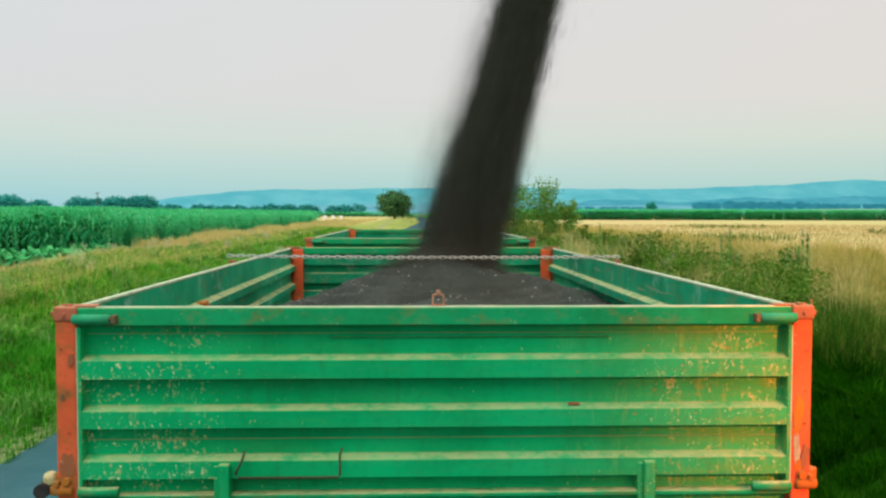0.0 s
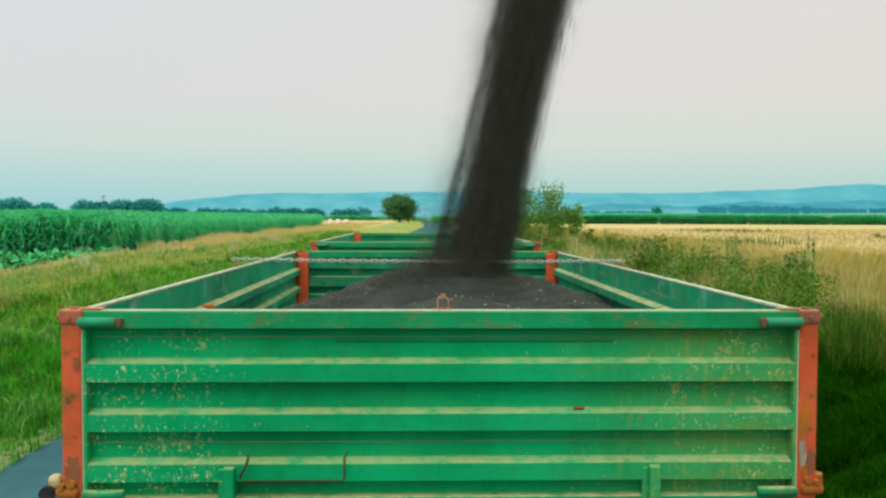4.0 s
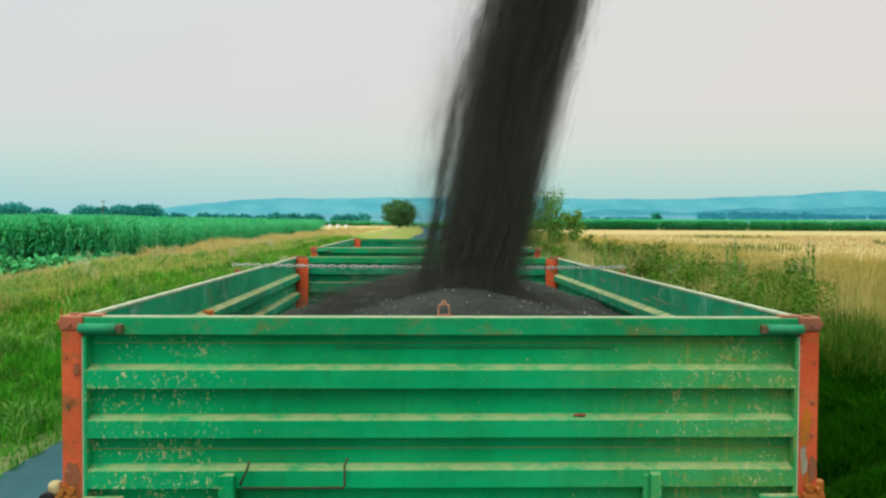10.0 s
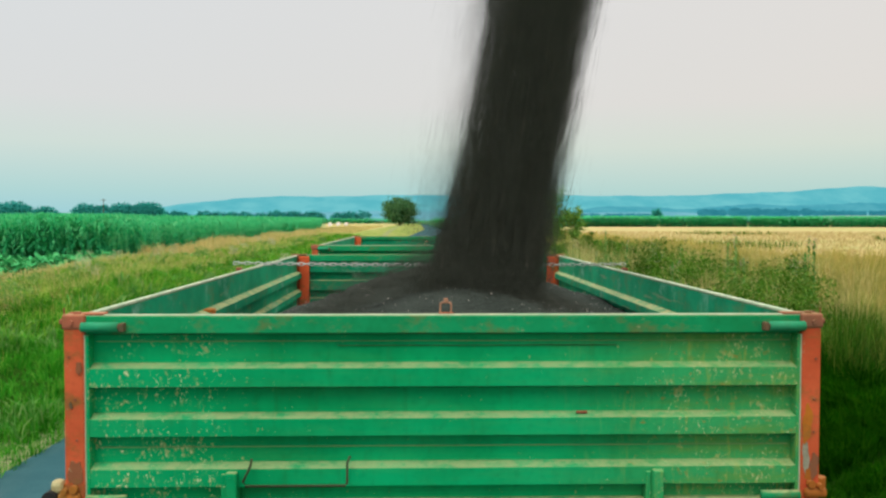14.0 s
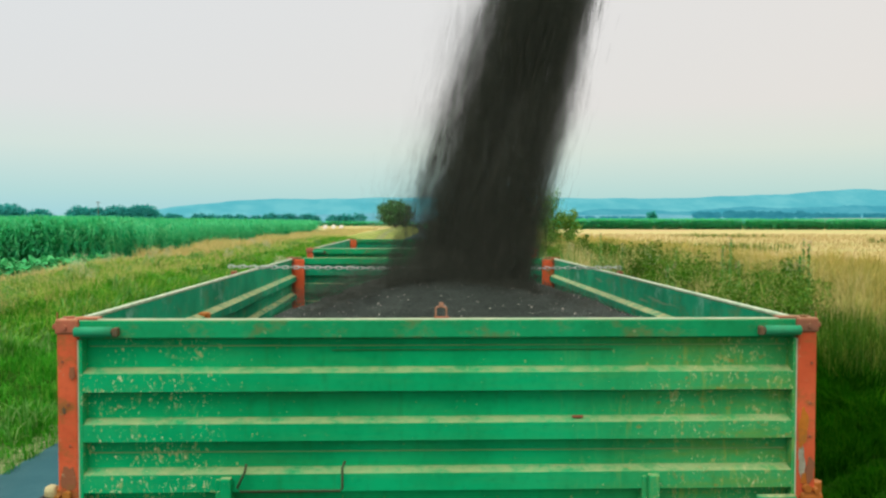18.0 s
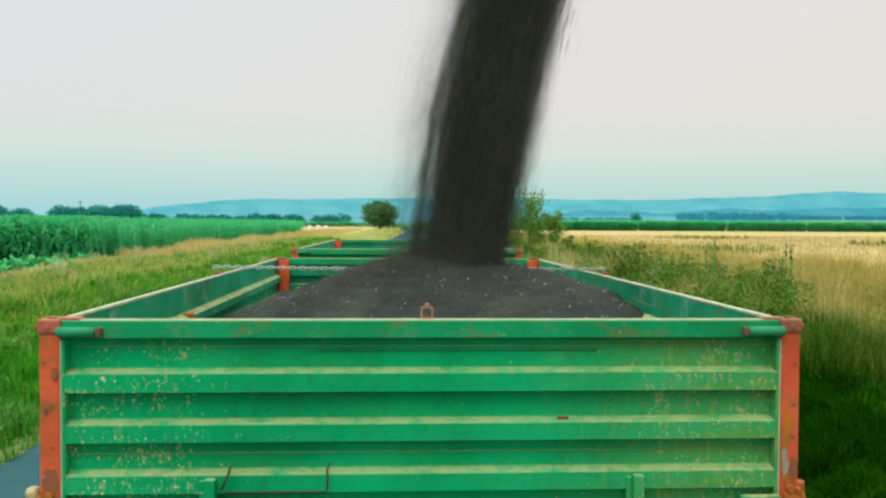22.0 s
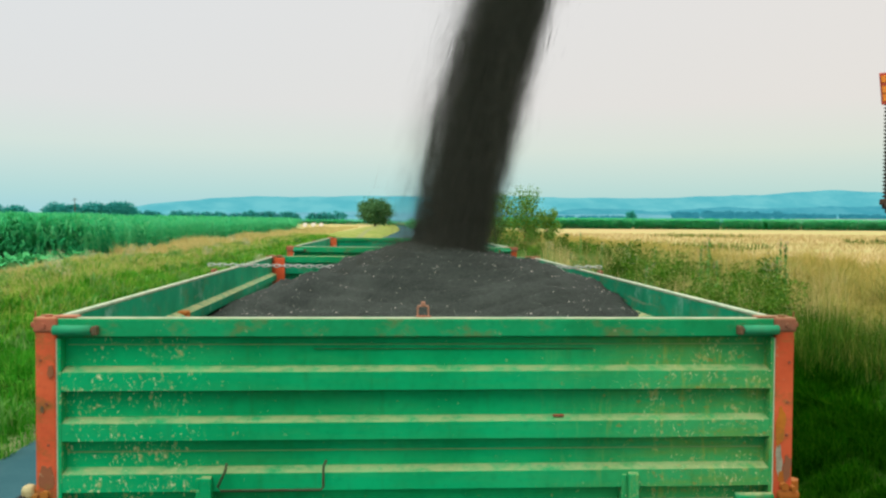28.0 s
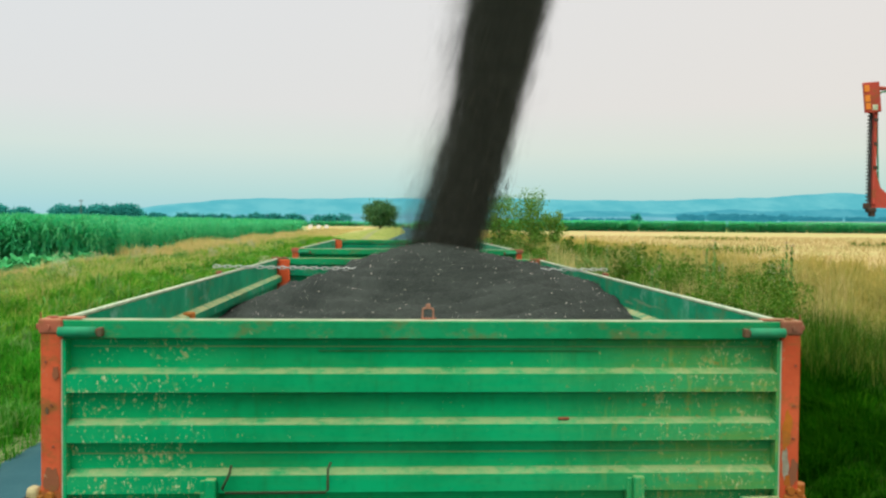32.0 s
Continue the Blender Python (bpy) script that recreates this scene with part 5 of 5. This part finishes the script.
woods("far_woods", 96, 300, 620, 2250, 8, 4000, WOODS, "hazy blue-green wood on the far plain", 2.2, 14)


def hills(name, crest, y, mat, label, rough, seed):
    """A ridge far away: crest is a short list of (across, height)."""
    rnd = np.random.RandomState(seed)
    cx, cz = zip(*crest)
    xs = np.linspace(cx[0], cx[-1], 240)
    zs = np.interp(xs, cx, cz)
    k = np.ones(9) / 9
    zs = np.convolve(np.pad(zs, 4, mode="edge"), k, "valid")
    zs = zs + rough * (np.sin(xs / 90 + seed) + 0.6 * np.sin(xs / 37 + 2 * seed) + 0.35 * rnd.randn(len(xs))) * np.clip(zs / 40, 0, 1)
    v = np.concatenate([np.stack([xs, np.full_like(xs, y - 2.0 * 100), np.full_like(xs, 0.0)], -1), np.stack([xs, np.full_like(xs, y), zs], -1), np.stack([xs, np.full_like(xs, y + 150), zs * 0], -1)])
    n = len(xs)
    i = np.arange(n - 1)
    tris = np.concatenate([np.stack([i + a, i + 1 + a, i + 1 + n + a], -1) for a in (0, n)] + [np.stack([i + a, i + 1 + n + a, i + n + a], -1) for a in (0, n)])
    ob = link_part(name, soup(v, tris, name), mat, smooth=True)
    tagged(ob, label, "hills", kind="structure")


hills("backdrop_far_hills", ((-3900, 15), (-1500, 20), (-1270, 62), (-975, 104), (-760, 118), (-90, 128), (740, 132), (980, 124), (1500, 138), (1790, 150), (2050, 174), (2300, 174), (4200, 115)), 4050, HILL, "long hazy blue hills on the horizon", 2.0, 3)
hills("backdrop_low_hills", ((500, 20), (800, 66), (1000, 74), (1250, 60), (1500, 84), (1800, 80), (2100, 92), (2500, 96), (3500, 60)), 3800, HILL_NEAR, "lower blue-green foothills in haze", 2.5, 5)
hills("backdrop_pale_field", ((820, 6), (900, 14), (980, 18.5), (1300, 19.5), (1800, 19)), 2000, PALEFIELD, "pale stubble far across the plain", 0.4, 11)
hills("backdrop_plain_haze", ((-3600, 22), (-1200, 24), (-600, 38), (-100, 46), (300, 40), (900, 44), (1500, 38), (2500, 46), (3600, 40)), 3500, MIST, "low glowing ridge painted as mist at the foot of the hills", 1.5, 9)


# ---------------------------------------------------------------- harvester header
def build_header():
    hd = thing("harvester_header", "raised red harvester header with an upright side knife", "header", pose(5.06, 8.9, 0))
    part("upright", slab(0.043, 0.078, -0.05, 0.05, 2.93, 4.10, 0.012), RED, hd, "red upright carrying the knife")
    part("inner_tube", tube(bmesh.new(), [(0.17, 0, 3.02), (0.125, 0, 3.2), (0.108, 0, 3.6), (0.105, 0, 4.12), (0.14, 0, 4.17), (0.30, 0, 4.18)], 0.009, 8), GREEN_IN, hd, "thin green hose beside the upright", True)
    kb = part("knife_bar", slab(0.018, 0.043, -0.012, 0.012, 2.90, 4.02, 0.003), DARK, hd, "dark side knife bar with teeth")
    bm = bmesh.new()
    for i, z in enumerate((-0.019, 0.019)):
        bm.verts.new((0, -0.004, z)), bm.verts.new((0, 0.004, z))
    tip = bm.verts.new((-0.042, 0, 0))
    bm.verts.ensure_lookup_table()
    a, b, c, d = bm.verts[0], bm.verts[1], bm.verts[2], bm.verts[3]
    for f in ((a, c, tip), (c, d, tip), (d, b, tip), (b, a, tip), (a, b, d, c)):
        bm.faces.new(f)
    me = bpy.data.meshes.new("tooth")
    bm.to_mesh(me)
    bm.free()
    for i in range(28):
        t = link_part("tooth", me, DARK, kb)
        t.matrix_basis = pose(0.019, 0, 2.94 + i * 0.0385)
    tilt = Matrix.Translation((0.05, -0.06, 4.10)) @ pose(0, 0, 0, 0, -6, 0) @ Matrix.Translation((-0.05, 0.06, -4.10))
    pl = part("warning_plate", slab(-0.10, 0.090, -0.075, -0.06, 3.94, 4.27, 0.006, tilt), RED, hd, "tilted red warning plate with amber stripes")
    for i, z in enumerate((4.17, 4.06, 3.975)):
        part("stripe", slab(-0.088, -0.030, -0.082, -0.076, z, z + 0.07, 0.002, tilt), AMBER, pl, "amber reflective stripe")
    part("clamp", slab(0.0, 0.06, -0.08, -0.055, 3.96, 4.02, 0.004), PALE, hd)
    bm = slab(0.0, 0.10, -0.04, 0.04, 2.845, 2.90, 0.015)
    box(bm, -0.035, 0.03, -0.025, 0.025, 2.885, 2.95, 0.012)
    box(bm, 0.03, 0.09, -0.03, 0.03, 2.80, 2.85, 0.012)
    part("knife_shoe", bm, SHOE, hd, "dark worn shoe under the knife")
    part("end_sheet", extruded(((0.045, 2.90), (0.62, 2.88), (0.62, 3.0), (0.22, 3.05), (0.14, 3.12), (0.10, 3.24), (0.082, 3.38), (0.045, 3.38)), 0.05, "y", -0.025), RED, hd, "red end arm curving up into the upright")
    for z in (3.32, 3.58, 3.84):
        part("bracket", slab(0.035, 0.082, -0.058, -0.05, z, z + 0.035, 0.003), SHOE, hd)
    part("top_arm", tube(bmesh.new(), [(0.1, 0, 4.21), (1.2, 0.1, 4.20)], 0.022, 8), RED, hd, "red top bar", True)
    part("cross_tube", slab(0.62, 5.2, -0.2, 0.2, 2.55, 3.05, 0.05), RED, hd)
    part("trough", slab(0.75, 5.2, -0.9, -0.2, 2.45, 2.62, 0.04), RED, hd)
    for x in (1.6, 4.9):
        part("stand_leg", slab(x - 0.05, x + 0.05, -0.1, 0.1, float(land(5.0 + x, 8.9)) - 0.25, 2.56, 0.01), RED, hd, "red support leg under the header")
    return hd


SHOE = plain("oily_dark_iron", (0.05, 0.045, 0.035), (0.09, 0.05, 0.03), 30, 0.8)
header = build_header()


# ---------------------------------------------------------------- rotating beacon beside the camera
beacon = thing("warning_beacon", "amber rotating warning beacon on a dark pole", "beacon", pose(2.02, 0.80, 0))
# unseen pole and base, added to carry the beacon
part("pole", tube(bmesh.new(), [(0, 0, 0), (0, 0, 2.66)], 0.025, 10), DARK, beacon)
part("base", tube(bmesh.new(), [(0, 0, 2.64), (0, 0, 2.68)], 0.09, 20), DARK, beacon)


def drum_mesh(gap):
    bm = bmesh.new()
    n = 40
    ring = []
    for i in range(n + 1):
        a = gap / 2 + (2 * math.pi - gap) * i / n
        ring.append([bm.verts.new((r * math.cos(a), r * math.sin(a), z)) for r, z in ((0.075, -0.09), (0.075, 0.13), (0.07, 0.13), (0.07, -0.09))])
    for p, q in zip(ring, ring[1:]):
        for j in range(4):
            bm.faces.new((p[j], p[(j + 1) % 4], q[(j + 1) % 4], q[j]))
    # full ring added to keep the lamp's light off the falling seed
    bmesh.ops.create_cone(bm, cap_ends=False, segments=40, radius1=0.078, radius2=0.078, depth=0.136, matrix=Matrix.Translation((0, 0, 0.062)))
    bmesh.ops.create_circle(bm, cap_ends=True, segments=24, radius=0.075, matrix=Matrix.Translation((0, 0, 0.131)))
    return bm


# dark drum added to block the lamp except through its gap
shield = part("rotating_shield", drum_mesh(radians(26)), DARK, beacon, "unseen turning dark shield with one open side, blocks the lamp")
lamp = new("beacon_lamp", bpy.data.lights.new("beacon_lamp", "SPOT"))
lamp.data.energy, lamp.data.color, lamp.data.spot_size, lamp.data.spot_blend, lamp.data.shadow_soft_size = 520.0, (1.0, 0.23, 0.015), radians(54), 0.6, 0.008
AIM = (1.36, 2.69, 2.10)
lamp.matrix_world = look((2.02, 0.80, 2.80), AIM)


# ---------------------------------------------------------------- what moves
def motions():
    walk(heap_far, [(t, pose(0.0, 5.5, z)) for t, z in ((0, 2.415), (6, 2.425), (13, 2.435), (23, 2.46), (32, 2.53))])
    walk(heap_near, [(t, pose(0.0, y, z)) for t, y, z in (
        (0, 4.7, 2.24), (4, 4.65, 2.27), (7, 4.5, 2.33), (9, 4.42, 2.375), (13, 4.38, 2.37), (17, 4.5, 2.42), (19, 4.75, 2.485),
        (21, 4.95, 2.548), (23, 5.12, 2.585), (25, 5.2, 2.60), (28, 5.35, 2.612), (32, 5.55, 2.60))])
    walk(header, [(t, pose(5.045, y, 0.05)) for t, y in ((0, 8.85), (3, 8.75), (6, 8.45), (9, 7.9), (13, 7.7), (17, 7.7), (19, 7.85), (23, 8.2), (25, 8.3), (28, 8.6), (30, 8.92), (31, 9.04), (32, 9.05))])
    # the beacon's turns: whole turns reached at these times
    ts, turns = (0, 0.89, 8.07, 12.48, 12.91, 13.38, 16.5, 20.0, 23.5, 30.5, 32.0), (0, 2, 18, 28, 29, 30, 37, 45, 53, 69, 72.4)
    aim = math.degrees(math.atan2(AIM[1] - 0.80, AIM[0] - 2.02))
    n = 384
    walk(shield, [(32.0 * i / n, pose(0, 0, 2.80, 0, 0, aim + 360 * float(np.interp(32.0 * i / n, ts, turns)))) for i in range(n + 1)])
    # the falling clumps
    top, bottom, last = 4.85, 2.22, 32 * FPS
    for strand, k, ob in CLUMPS:
        rnd = random.Random(strand * 100 + k)
        steps, f, u = [], 0, k
        while f <= last:
            steps.append((f, u))
            nxt = next(b for b in (7, 14, 15) if b > u)
            f, u = f + (nxt - u), nxt % LOOP
        if steps[-1][0] < last:
            steps.append((last, (last + k) % LOOP))
        rows, side, depth, turn = [], 0.0, 0.0, 0.0
        for f, u in steps:
            t = f / FPS
            if u == 0 or not rows:
                side, depth, turn = rnd.uniform(-1, 1), rnd.uniform(-0.05, 0.05), rnd.uniform(-40, 40)
            y, edge_top, edge_low = flow(t)
            q = u / (LOOP - 1)
            z = top + (bottom - top) * (0.86 * q + 0.14 * q * q)
            g = (4.2 - z) / 1.8
            edge = edge_top + (edge_low - edge_top) * g
            w = breadth(t - u / FPS)
            if strand == 5:
                x = edge - w + 0.075 - (0.11 + 0.06 * side) * min(1.0, 1.3 * q)
            elif strand == 6:
                x = edge - w * (0.60 + 0.48 * side)
            elif strand == 7:
                x = edge - w + 0.045 - 0.052 * (1 + math.sin(2.3 * (t - u / FPS) + 5 * math.sin(0.9 * (t - u / FPS)))) * q
            else:
                x = edge - 0.092 - (strand / 4) * max(w - 0.215, 0.03) + 0.012 * side
            rows.append((t, pose(x, y - 5 + depth, z - 2.3, 0, 11, turn)))
        walk(ob, rows)
    # seed that bounces off the heap and runs down its flanks
    for side, k, ob in SLIDES:
        rnd = random.Random(900 + 50 * side + k)
        steps, f, u = [], 0, k
        while f <= last:
            steps.append((f, u))
            nxt = next(b for b in (5, 9, 10) if b > u)
            f, u = f + (nxt - u), nxt % 10
        if steps[-1][0] < last:
            steps.append((last, (last + k) % 10))
        rows, reach, depth, rise = [], 0.7, 0.0, 0.5
        for f, u in steps:
            t = f / FPS
            if u == 0 or not rows:
                rise = rnd.uniform(0.2, 1.0)
                reach, depth = rnd.uniform(0.4, 0.85) * float(np.interp(t, (0, 6, 8, 19, 23, 32), (0.45, 0.5, 1, 1, 0.7, 0.4))), rnd.uniform(-0.25, 0.15)
            y, edge_top, edge_low = flow(t)
            q = u / 9
            x = edge_low - 0.30 + side * (0.06 + reach * q)
            peak = float(np.interp(t, (0, 6, 9, 17, 19, 23, 28, 32), (2.40, 2.40, 2.36, 2.41, 2.48, 2.57, 2.60, 2.59)))
            z = peak + float(np.interp(t, (0, 5, 7, 18, 22, 32), (-0.03, -0.03, 0.0, 0.0, -0.10, -0.15))) + 0.10 * q * (1 - q) * 4 * rise - 0.37 * (math.sqrt(x * x + (0.5 * depth) ** 2 + 0.05) - 0.22)
            rows.append((t, pose(min(max(x, -1.0), 1.0), y - 5 + depth * q, z - 2.3, 0, side * 19, 30 * depth)))
        walk(ob, rows)


motions()
